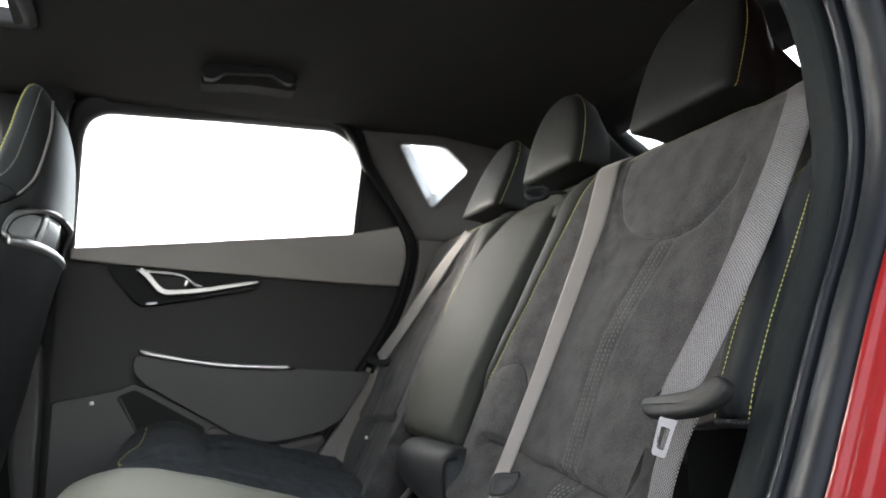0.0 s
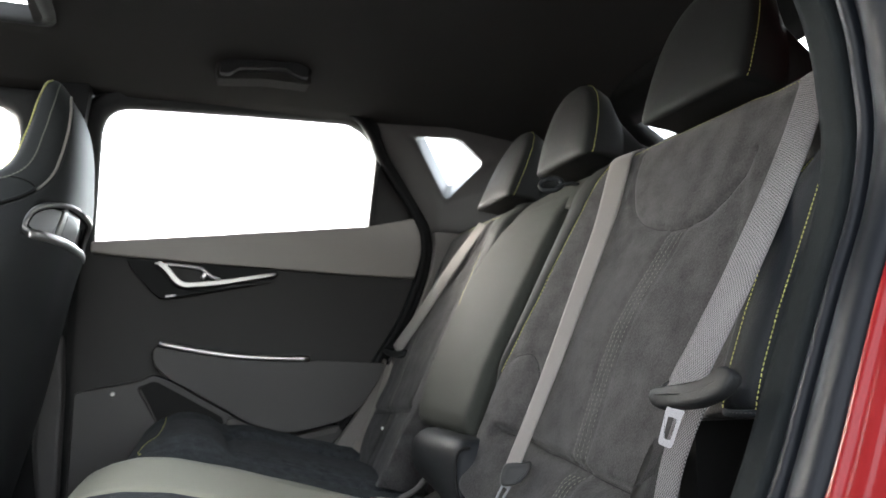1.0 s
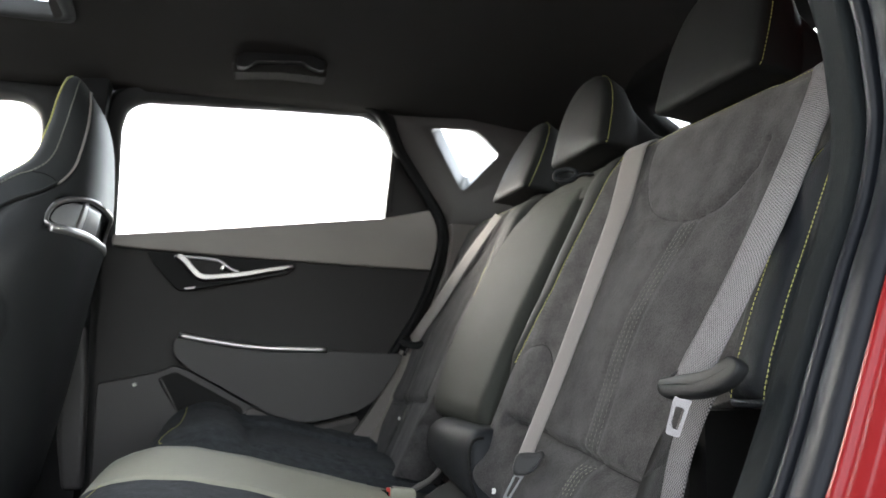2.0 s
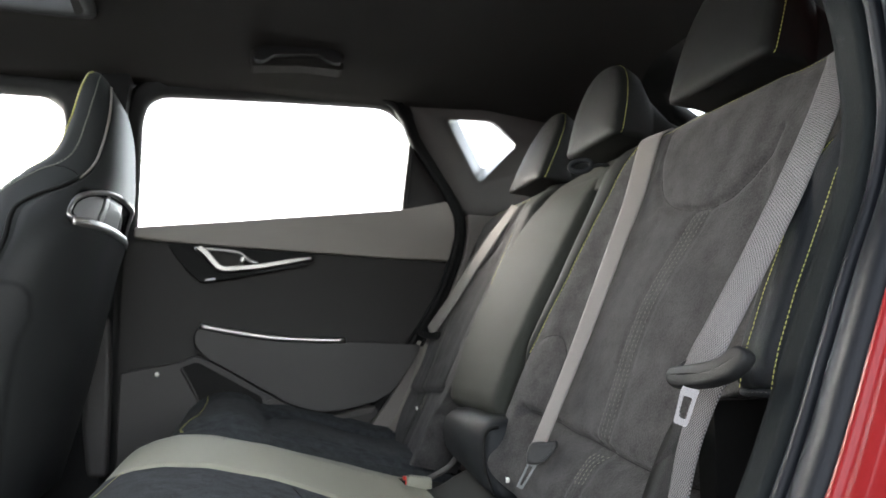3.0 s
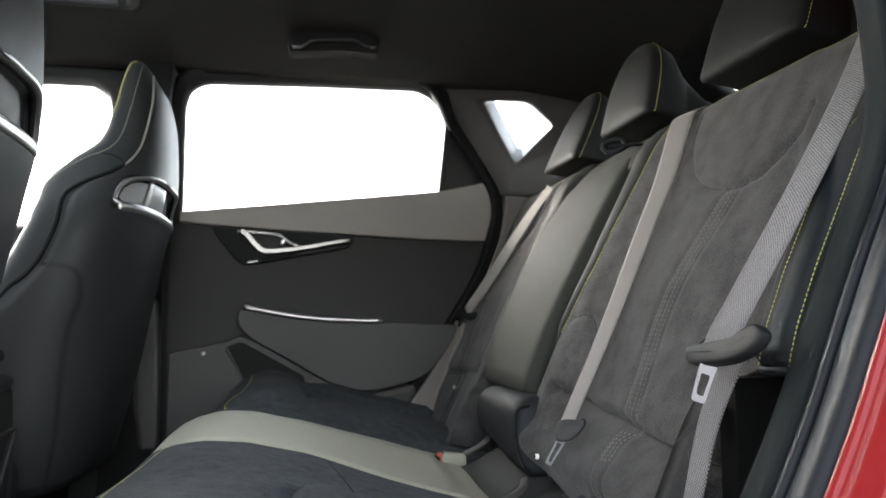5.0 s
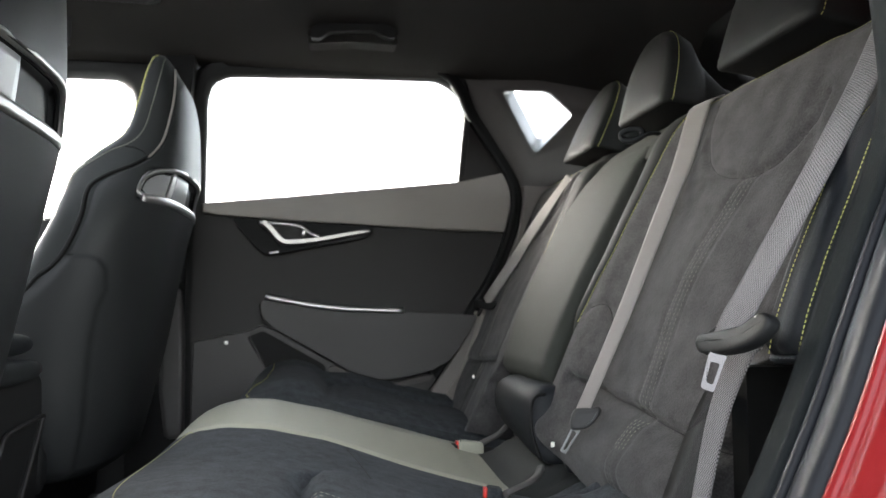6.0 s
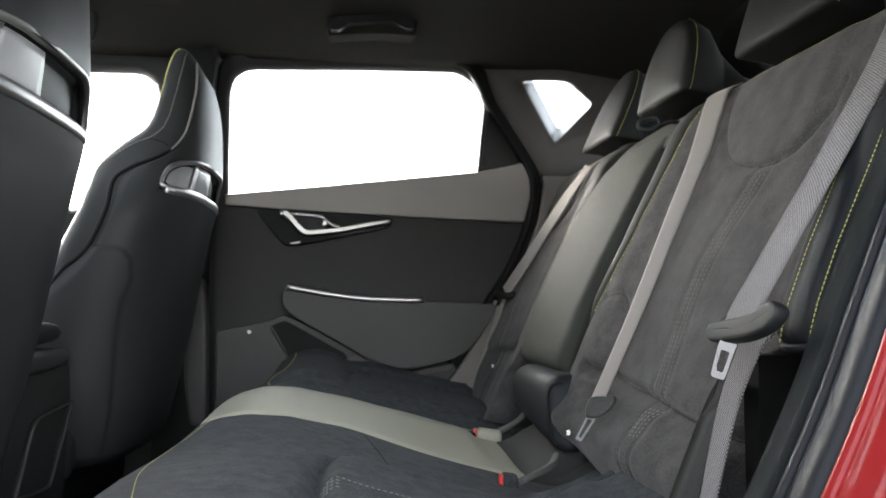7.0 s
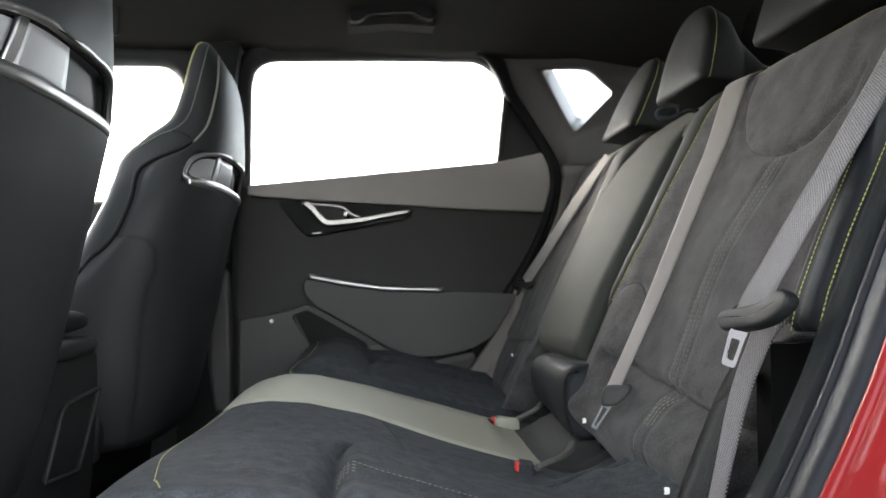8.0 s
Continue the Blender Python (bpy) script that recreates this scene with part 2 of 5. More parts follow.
def thing(name, label, category, group="", at=(0, 0, 0)):
    ob = new(name)
    ob.location = at
    return tagged(ob, label, category, group)


def part(name, bm, mat, parent, label="", bevel=0.0, seg=3):
    ob = new(name, mesh_of(name, bm, mat))
    ob.parent = parent
    if parent is not None:
        off = parent.location.copy()
        up = parent.parent
        while up is not None:
            off += up.location
            up = up.parent
        ob.matrix_parent_inverse = Matrix.Translation(-off)
    if label:
        tagged(ob, label)
    if bevel:
        bv = ob.modifiers.new("edge", "BEVEL")
        bv.width, bv.segments, bv.limit_method, bv.angle_limit = bevel, seg, "ANGLE", radians(35)
    return ob


def structure(name, bm, mat, label, category="", bevel=0.0):
    ob = new(name, mesh_of(name, bm, mat))
    tagged(ob, label, category or name.split("_")[0], kind="structure")
    if bevel:
        bv = ob.modifiers.new("edge", "BEVEL")
        bv.width, bv.segments, bv.limit_method, bv.angle_limit = bevel, 3, "ANGLE", radians(35)
    return ob


def gauss(d, w):
    return math.exp(-(d / w) ** 2)


def smooth01(x):
    x = max(0.0, min(1.0, x))
    return x * x * (3 - 2 * x)


# ---------------------------------------------------------------- plan of the cabin (x rearward, y across, z up)
DOOR_Y = 1.83        # inner face of the closed door
SEAT_Z, SEAT_X, RECLINE = 0.644, 0.412, 0.47
JAMB = [(0.19, 0.38), (0.24, 0.45), (0.325, 0.59), (0.386, 0.704), (0.418, 0.777), (0.444, 0.838), (0.474, 0.905), (0.489, 0.965),
        (0.488, 1.015), (0.482, 1.06), (0.464, 1.11), (0.41, 1.20), (0.31, 1.258), (0.16, 1.292), (-0.02, 1.302)]


def back_x(z):
    return SEAT_X + RECLINE * (z - SEAT_Z)


# ---------------------------------------------------------------- the shell
def build_shell():
    g = bmesh.new()
    vs = [g.verts.new(p) for p in ((-900, -900, 0), (900, -900, 0), (900, 900, 0), (-900, 900, 0))]
    g.faces.new(vs)
    structure("ground", g, CONCRETE, "grey concrete ground outside the parked car")

    structure("floor", box(-1.5, 1.7, 0.40, 1.80, 0.24, 0.28), CARPET, "black carpeted car floor under the seats", "floor")

    # headliner: falls to the rails on both sides and to the tailgate behind
    def roof(u, v):
        x = lerp(-1.35, 1.05, u)
        y = lerp(0.42, 1.835, v)
        e = abs(v - 0.5) * 2
        crown = 0.105 * (1 - e ** 3.2)
        back = curve1([(-1.35, -0.05), (-0.8, 0.0), (0.35, 0.0), (0.6, -0.012), (0.8, -0.035), (1.05, -0.085)], x)
        return V(x, y, 1.402 + crown + back)

    bm = surface(48, 40, roof)
    kill = [f for f in bm.faces if -0.98 < f.calc_center_median().x < -0.33 and 0.62 < f.calc_center_median().y < 1.635]
    bmesh.ops.delete(bm, geom=kill, context="FACES")
    ob = structure("ceiling", bm, HEADLINER, "black fabric headliner with a sunroof opening", "ceiling")
    so = ob.modifiers.new("thickness", "SOLIDIFY")
    so.thickness, so.offset = 0.025, 1

    # outer roof skin that keeps the sky off the headliner
    def skin(u, v):
        p = roof(u, v)
        return p + V(0, 0, 0.05)

    bm = surface(24, 24, skin)
    kill = [f for f in bm.faces if -1.10 < f.calc_center_median().x < -0.20 and 0.52 < f.calc_center_median().y < 1.76]
    bmesh.ops.delete(bm, geom=kill, context="FACES")
    ob = structure("roof", bm, RED_PAINT, "red painted car roof", "roof")
    so = ob.modifiers.new("thickness", "SOLIDIFY")
    so.thickness, so.offset = 0.01, 1

    # sunroof frame
    path = [V(*p, 1.480) for p in fillet([(-0.99, 0.62), (-0.315, 0.62), (-0.315, 1.63), (-0.99, 1.63)], 0.05)]
    sr = thing("sunroof", "closed glass sunroof in a dark frame", "sunroof")
    part("frame", sweep(path, [(-0.008, -0.012), (0.004, -0.014), (0.010, -0.008), (0.034, -0.006), (0.034, 0.010), (-0.008, 0.012)], (0, 0, 1), closed_path=True), PLASTIC, sr, "dark sunroof surround")
    pane = part("pane", box(-1.08, -0.22, 0.54, 1.74, 1.520, 1.524), GLASS, sr)
    pane.visible_shadow = False

    # wall of the far side: ring round the front window, pillar, ring round the quarter window
    fw = [(-1.25, 1.02), (-1.05, 1.25), (-0.80, 1.355), (-0.60, 1.368), (-0.46, 1.37), (-0.425, 1.34), (-0.416, 1.29), (-0.43, 1.20), (-0.445, 1.10), (-0.45, 1.015)]
    inner = fillet(fw, 0.025, 4)
    big = [(-1.5, 0.24), (-1.5, 1.42), (-0.33, 1.42), (-0.33, 0.24)]

    def ring_wall(hole, outline, y, depth):
        c = sum((Vector(p) for p in hole), Vector((0, 0))) / len(hole)
        outer = []
        m = len(outline)
        for p in hole:
            d = (Vector(p) - c).normalized()
            best = 1e9
            for i in range(m):
                a, b = Vector(outline[i]) - c, Vector(outline[(i + 1) % m]) - c
                e = b - a
                den = d.x * e.y - d.y * e.x
                if abs(den) < 1e-9:
                    continue
                t = (a.x * e.y - a.y * e.x) / den
                s = (a.x * d.y - a.y * d.x) / den
                if t > 0 and -1e-6 <= s <= 1 + 1e-6:
                    best = min(best, t)
            outer.append(c + d * best)
        rings = [[V(p.x, y + depth, p.y) for p in outer], [V(p.x, y, p.y) for p in outer],
                 [V(lerp(p[0], c.x, -0.10), y, lerp(p[1], c.y, -0.10)) for p in hole],
                 [V(lerp(p[0], c.x, -0.05), y + 0.006, lerp(p[1], c.y, -0.05)) for p in hole],
                 [V(p[0], y + depth * 0.8, p[1]) for p in hole], [V(p[0], y + depth, p[1]) for p in hole]]
        return loft(rings, caps=False)

    structure("wall_front", ring_wall(inner, big, 1.84, 0.05), PLASTIC, "dark trim of the closed front door", "wall")
    structure("wall_driver", ring_wall(inner, [(-1.5, 0.24), (-1.5, 1.46), (-0.46, 1.46), (-0.46, 0.24)], 0.30, 0.06), PLASTIC_SOFT, "dark trim of the front door beside the open doorway", "wall")
    structure("wall_front_lower", box(-1.5, -0.34, 1.895, 1.91, 0.22, 1.0), PLASTIC, "black lower skin of the closed front door", "wall")
    win = thing("front_window", "closed front door window pane", "window")
    tagged(win, kind="structure")
    pane = part("pane", prism([tuple(p) for p in inner], 1.882, 1.886), GLASS, win)
    pane.visible_shadow = False

    for a, b, c, d in ((-0.46, 0.72, 0.24, 1.02), (-0.40, -0.245, 1.02, 1.44), (0.44, 0.60, 1.02, 1.24)):
        structure("wall_door", box(a, b, 1.892, 1.905, c, d), PLASTIC, "black inner skin of the closed door", "wall")
    structure("sill", box(-1.5, 1.6, 1.79, 1.90, 0.22, 0.34), PLASTIC, "black door sill", "sill")

    # rear side trim with the quarter window
    qw = [(0.568, 1.400), (0.672, 1.399), (0.748, 1.337), (0.642, 1.259)]
    mouth = [(0.516, 1.3725), (0.647, 1.377), (0.718, 1.315), (0.606, 1.194)]
    hole, lip = fillet(qw, 0.016, 4), fillet(mouth, 0.02, 4)
    outline = [(0.355, 1.43), (0.425, 1.375), (0.472, 1.295), (0.557, 1.165), (0.576, 1.12), (1.25, 1.12), (1.25, 1.43)]
    c = Vector((0.63, 1.32))
    outer = []
    for p in lip:
        d = (p - c).normalized()
        best = 1e9
        for k in range(len(outline)):
            a, b = Vector(outline[k]) - c, Vector(outline[(k + 1) % len(outline)]) - c
            e = b - a
            den = d.x * e.y - d.y * e.x
            if abs(den) < 1e-9:
                continue
            t = (a.x * e.y - a.y * e.x) / den
            q = (a.x * d.y - a.y * d.x) / den
            if t > 0 and -1e-6 <= q <= 1 + 1e-6:
                best = min(best, t)
        outer.append(c + d * best)
    near_y = lambda p: 1.802 + 0.03 * smooth01((p.x - 0.60) / -0.2)
    rings = [[V(p.x, 1.89, p.y) for p in outer], [V(p.x, near_y(p), p.y) for p in outer], [V(o.lerp(l, 0.8).x, near_y(o.lerp(l, 0.8)) - 0.004, o.lerp(l, 0.8).y) for o, l in zip(outer, lip)],
             [V(l.x, near_y(l) + 0.001, l.y) for l in lip], [V(l.lerp(h, 0.15).x, near_y(l) + 0.01, l.lerp(h, 0.15).y) for l, h in zip(lip, hole)]]
    reveal = [[V(l.lerp(h, 0.15).x, near_y(l) + 0.01, l.lerp(h, 0.15).y) for l, h in zip(lip, hole)], [V(h.x, 1.878, h.y) for h in hole], [V(h.x, 1.89, h.y) for h in hole]]
    structure("trim_reveal", loft(reveal, caps=False), GLOSS_TRIM, "glossy reveal round the quarter window", "trim")
    structure("wall_rear", loft(rings, caps=False), PILLAR, "dark grey rear pillar trim round the quarter window", "wall")
    lowp = [(0.577, 1.1175), (0.580, 1.085), (0.566, 1.0), (0.520, 0.882), (0.446, 0.762), (0.376, 0.648), (0.31, 0.555), (0.26, 0.50), (0.26, 0.24), (1.25, 0.24), (1.25, 1.1175)]
    structure("wall_side_trim", prism(lowp, 1.800, 1.89), TRIM_SIDE, "dark grey lower side trim behind the door", "wall", bevel=0.004)
    win = thing("quarter_window", "small triangular rear quarter window", "window")
    tagged(win, kind="structure")
    pane = part("pane", prism([tuple(p) for p in hole], 1.890, 1.893), GLASS, win)
    pane.visible_shadow = False

    # tailgate with its sloping rear window
    def tail(u, v):
        return V(lerp(0.93, 1.62, u), lerp(0.40, 1.86, v), lerp(1.452, 1.02, u))

    bm = surface(20, 48, tail)
    kill = [f for f in bm.faces if 1.05 < f.calc_center_median().x < 1.5 and 0.72 < f.calc_center_median().y < 1.56]
    bmesh.ops.delete(bm, geom=kill, context="FACES")
    ob = structure("wall_tailgate", bm, RUBBER_DARK, "black inner trim of the closed tailgate", "wall")
    so = ob.modifiers.new("thickness", "SOLIDIFY")
    so.thickness, so.offset = 0.03, 0
    win = thing("rear_window", "sloping tailgate window pane", "window")
    tagged(win, kind="structure")
    bm = surface(2, 2, lambda u, v: tail(lerp(0.12, 0.86, u), lerp(0.05, 0.95, v)) + V(0, 0, 0.022), back=(0, 0, 0.004))
    pane = part("pane", bm, GLASS, win)
    pane.visible_shadow = False
    structure("wall_tail", box(1.58, 1.64, 0.40, 1.86, 0.24, 1.06), PLASTIC, "black lower tailgate trim", "wall")
    structure("wall_dash", box(-1.5, -1.42, 0.40, 1.86, 0.24, 0.95), PLASTIC, "black dashboard and bulkhead", "wall")
    structure("boot_floor", box(0.72, 1.6, 0.40, 1.82, 0.60, 0.63), CARPET, "black carpeted boot floor", "floor")


def jamb_path(n=8):
    return catmull([V(x, 0, z) for x, z in JAMB], n)


def build_jamb():
    """The rear edge of the open door's frame: inner trim, rubber lip, bulb seal and painted flange."""
    path = jamb_path()

    def strip(prof, name, mat, label, cat):
        rings = []
        for i, p in enumerate(path):
            d = (path[min(i + 1, len(path) - 1)] - path[max(i - 1, 0)]).normalized()
            out = V(d.z, 0, -d.x)      # away from the opening, towards the rear
            rings.append([p + out * a + V(0, y, 0) for y, a in prof])
        ob = structure(name, loft(rings, caps=False, closed=False), mat, label, cat)
        return ob

    strip([(0.475, 0.08), (0.459, 0.010), (0.4555, 0.000), (0.453, -0.0035), (0.446, -0.005), (0.435, -0.0065), (0.428, -0.0085), (0.424, -0.0085), (0.421, -0.005), (0.419, 0.004), (0.418, 0.02)],
          "trim_jamb", TRIM_JAMB, "dark grained plastic pillar trim beside the rear seat", "trim")
    strip([(0.4175, 0.02), (0.414, -0.006), (0.411, -0.011), (0.407, -0.0135), (0.4035, -0.0135), (0.401, -0.010), (0.3995, -0.002), (0.399, 0.02)],
          "seal_lip", RUBBER, "black rubber lip of the door opening", "trim")
    strip([(0.3985, 0.01), (0.3975, -0.006), (0.394, -0.013), (0.388, -0.0185), (0.381, -0.0215), (0.374, -0.0222), (0.367, -0.0208), (0.3615, -0.0165), (0.3595, -0.009), (0.3595, 0.01)],
          "seal_bulb", RUBBER, "black rubber bulb seal round the door opening", "trim")
    strip([(0.3620, -0.004), (0.3590, -0.0165), (0.3565, -0.0195), (0.354, -0.0195), (0.351, -0.0165), (0.347, -0.0145), (0.344, -0.0145), (0.338, -0.010), (0.325, -0.006), (0.300, -0.002), (0.280, 0.003), (0.265, 0.012), (0.255, 0.026), (0.250, 0.042)],
          "trim_flange", RED_PAINT, "glossy red painted door flange", "trim")
    # outer body side with the open doorway in it
    hole = [p + V((path[min(i + 1, len(path) - 1)] - path[max(i - 1, 0)]).normalized().z * 0.040, 0, -(path[min(i + 1, len(path) - 1)] - path[max(i - 1, 0)]).normalized().x * 0.040) for i, p in enumerate(path)]
    hole = [Vector((p.x, p.z)) for p in hole] + [Vector((-0.38, 1.33)), Vector((-0.42, 1.2)), Vector((-0.44, 0.9)), Vector((-0.42, 0.5)), Vector((-0.36, 0.34))]
    c = Vector((0.05, 0.85))
    outer = []
    for p in hole:
        d = p - c
        k = min((1.62 - c.x) / d.x if d.x > 1e-6 else 1e9, (-0.47 - c.x) / d.x if d.x < -1e-6 else 1e9, (1.47 - c.y) / d.y if d.y > 1e-6 else 1e9, (0.22 - c.y) / d.y if d.y < -1e-6 else 1e9)
        outer.append(c + d * max(1.02, k))
    rings = [[V(p.x, 0.33, p.y) for p in hole], [V(p.x, 0.250, p.y) for p in hole]]
    for f, y in ((0.03, 0.243), (0.15, 0.225), (0.4, 0.205), (0.7, 0.205), (1.0, 0.23)):
        rings.append([V(h.lerp(o, f).x, y, h.lerp(o, f).y) for h, o in zip(hole, outer)])
    rings.append([V(o.x, 0.40, o.y) for o in outer])
    structure("wall_near", loft(rings, caps=False), RED_PAINT, "glossy red painted body side with an open rear doorway", "wall")


build_shell()
build_jamb()


# ---------------------------------------------------------------- closed rear door
def build_door():
    door = thing("car_door", "closed rear car door with dark trim and chrome handle", "door")

    edge = [(-0.262, 0.30), (-0.262, 1.045), (-0.10, 1.06), (0.40, 1.118), (0.532, 1.150), (0.556, 1.10), (0.548, 1.0), (0.50, 0.87), (0.43, 0.74), (0.36, 0.62), (0.28, 0.53), (0.2, 0.45), (0.12, 0.30)]
    part("panel", prism(edge, DOOR_Y + 0.012, DOOR_Y + 0.05), PLASTIC_SOFT, door, "charcoal door panel")
    # raised belt trim, its lower edge sweeping back
    belt = [(-0.240, 1.053), (0.0, 1.079), (0.408, 1.126), (0.532, 1.155), (0.545, 1.13), (0.548, 1.06), (0.530, 0.995), (0.36, 0.998), (0.189, 1.005), (0.0, 1.012), (-0.165, 1.021), (-0.240, 1.027)]
    part("belt_trim", prism(fillet(belt, 0.006, 3), DOOR_Y - 0.012, DOOR_Y + 0.04), TRIM_GREY, door, "warm grey soft trim below the window", bevel=0.005)
    # black fixed corner behind the glass
    part("corner_panel", prism([(0.427, 1.325), (0.437, 1.315), (0.535, 1.165), (0.530, 1.140), (0.406, 1.110)], DOOR_Y + 0.002, DOOR_Y + 0.04), PLASTIC_SOFT, door, "black fixed window corner")
    # window frame
    win = [(-0.236, 1.050), (-0.237, 1.322), (-0.226, 1.364), (-0.190, 1.385), (0.10, 1.396), (0.351, 1.402), (0.391, 1.381), (0.433, 1.329), (0.4165, 1.142)]
    hole = fillet([Vector(p) for p in win], [0, 0.02, 0.02, 0.02, 0, 0.025, 0.02, 0.006, 0.003], 4)
    out = [V(-0.275, 1.03), V(-0.275, 1.33), V(-0.262, 1.395), V(-0.20, 1.43), V(0.10, 1.44), V(0.375, 1.44), V(0.43, 1.40), V(0.4415, 1.334), V(0.4235, 1.1415)]
    out = fillet(out, [0, 0.02, 0.02, 0.02, 0, 0.025, 0.02, 0.006, 0.003], 4)
    n = len(hole)
    rings = [[V(p.x, DOOR_Y + 0.06, p.y) for p in out], [V(p.x, DOOR_Y - 0.006, p.y) for p in out],
             [V(*(out[i].lerp(hole[i], 0.35).x, DOOR_Y - 0.014, out[i].lerp(hole[i], 0.35).y)) for i in range(n)],
             [V(*(out[i].lerp(hole[i], 0.55).x, DOOR_Y - 0.002, out[i].lerp(hole[i], 0.55).y)) for i in range(n)],
             [V(*(out[i].lerp(hole[i], 0.7).x, DOOR_Y - 0.006, out[i].lerp(hole[i], 0.7).y)) for i in range(n)],
             [V(p.x, DOOR_Y + 0.004, p.y) for p in hole], [V(p.x, DOOR_Y + 0.03, p.y) for p in hole]]
    bm = bmesh.new()
    vs = [[bm.verts.new(p) for p in r] for r in rings]
    for a, b in zip(vs, vs[1:]):
        for i in range(n - 1):
            bm.faces.new((a[i], a[i + 1], b[i + 1], b[i]))
    bmesh.ops.recalc_face_normals(bm, faces=bm.faces)
    for f in bm.faces:
        f.smooth = True
    part("window_frame", bm, PLASTIC, door, "black window frame")
    pane = part("window_pane", prism([(p.x * 1.02, p.y) for p in hole], DOOR_Y + 0.031, DOOR_Y + 0.035), GLASS, door)
    pane.visible_shadow = False

    # handle bowl and pull
    bez = [(-0.164, 1.0175), (0.0, 1.0095), (0.178, 1.0025), (0.184, 0.993), (0.1664, 0.9751), (0.05, 0.949), (-0.043, 0.9306), (-0.0855, 0.9245), (-0.107, 0.943), (-0.148, 0.992)]
    bezel = part("handle_bezel", prism(fillet(bez, 0.008, 3), DOOR_Y - 0.016, DOOR_Y + 0.02), RUBBER_DARK, door, "dark grained handle surround", bevel=0.004)
    part("recess", prism(fillet([(-0.085, 1.000), (0.004, 0.996), (0.012, 0.985), (0.010, 0.966), (-0.040, 0.963)], 0.006, 3), DOOR_Y - 0.0195, DOOR_Y), PLASTIC_SOFT, bezel, "dark handle recess")
    upper = catmull([V(-0.100, DOOR_Y - 0.031, 1.004), V(-0.045, DOOR_Y - 0.031, 1.0025), V(-0.004, DOOR_Y - 0.031, 0.998), V(0.010, DOOR_Y - 0.031, 0.991), V(0.026, DOOR_Y - 0.031, 0.979), V(0.046, DOOR_Y - 0.031, 0.972)], 6)
    part("chrome_rim", sweep(upper, circle(0.0042, 8, 0.004), (0, 0, 1)), CHROME, bezel, "satin chrome upper rim")
    pull = catmull([V(x, DOOR_Y - 0.029, z) for x, z in ((-0.093, 1.0065), (-0.076, 0.993), (-0.056, 0.970), (-0.041, 0.9585), (-0.020, 0.9565), (0.05, 0.9648), (0.11, 0.9768), (0.174, 0.9890))], 6)
    bm = sweep(pull, [(0.0085, -0.012), (0.0090, 0.0040), (0.0078, 0.0060), (-0.0040, 0.0066), (-0.0085, 0.0005), (-0.0090, -0.012)], (0, 0, 1), scale=lambda t: curve1([(0, 1.0), (0.3, 1.0), (0.9, 0.72), (0.97, 0.66), (1.0, 0.45)], t))
    for f in bm.faces:
        f.smooth = False
    part("door_handle", bm, CHROME_DARK, bezel, "satin chrome door pull", bevel=0.0008)
    part("grip_shadow", prism(fillet([(0.035, 0.953), (0.16, 0.979), (0.165, 0.9735), (0.05, 0.9505)], 0.002, 2), DOOR_Y - 0.018, DOOR_Y - 0.012), PLASTIC, bezel)
    part("lever", loft([[V(0.0095 + a * k + 0.3 * b * k, y, 0.981 + b * k) for a, b in circle(0.0062, 16, 0.0092)] for k, y in ((0.9, DOOR_Y - 0.012), (1.0, DOOR_Y - 0.028), (0.85, DOOR_Y - 0.034), (0.5, DOOR_Y - 0.036))]), CHROME, bezel, "bright chrome release lever")
    part("bezel_tip", prism(fillet([(-0.076, 0.932), (-0.050, 0.936), (-0.054, 0.9305), (-0.074, 0.928)], 0.002, 2), DOOR_Y - 0.022, DOOR_Y - 0.01), SATIN, bezel)

    # armrest bolster, proud of the panel
    arm = [(-0.092, 0.806), (-0.080, 0.819), (0.023, 0.800), (0.123, 0.789), (0.252, 0.786), (0.45, 0.778), (0.43, 0.735), (0.38, 0.665), (0.335, 0.640), (0.26, 0.622), (0.20, 0.617), (0.13, 0.637), (0.03, 0.695), (-0.06, 0.745), (-0.090, 0.775)]
    armp = part("armrest", prism(fillet(arm, 0.012, 3), DOOR_Y - 0.05, DOOR_Y + 0.03), PLASTIC_PAD, door, "padded charcoal door armrest", bevel=0.016, seg=4)
    strip = catmull([V(-0.080, DOOR_Y - 0.054, 0.820), V(0.023, DOOR_Y - 0.055, 0.8015), V(0.123, DOOR_Y - 0.055, 0.7905), V(0.258, DOOR_Y - 0.055, 0.787)], 6)
    part("trim_strip", sweep(strip, [(-0.006, -0.004), (0.006, -0.004), (0.0078, 0.0), (0.006, 0.004), (-0.006, 0.004)], (0, 0, 1)), CHROME, armp, "bright chrome armrest strip")
    part("switch_lip", prism(fillet([(-0.03, 0.82), (0.10, 0.806), (0.24, 0.800), (0.24, 0.793), (0.1, 0.796), (-0.03, 0.808)], 0.003, 2), DOOR_Y - 0.04, DOOR_Y - 0.015), PLASTIC, armp)
    # lower trim with map pocket
    low = [(-0.252, 0.30), (-0.252, 0.712), (-0.12, 0.738), (-0.09, 0.752), (-0.05, 0.738), (0.05, 0.68), (0.14, 0.628), (0.22, 0.606), (0.335, 0.63), (0.35, 0.61), (0.28, 0.54), (0.12, 0.30)]
    lower = part("lower_trim", prism(fillet(low, 0.008, 3), DOOR_Y - 0.02, DOOR_Y + 0.03), PLASTIC_PAD, door, "charcoal lower door trim", bevel=0.004)
    # no hollow here: a flat dark plate paints the shade inside the pocket
    part("pocket", prism(fillet([(-0.125, 0.722), (-0.085, 0.738), (0.068, 0.652), (0.068, 0.60), (-0.05, 0.60), (-0.085, 0.655)], 0.01, 3), DOOR_Y - 0.0225, DOOR_Y), RUBBER_DARK, lower, "flat dark plate for the shaded map pocket mouth")
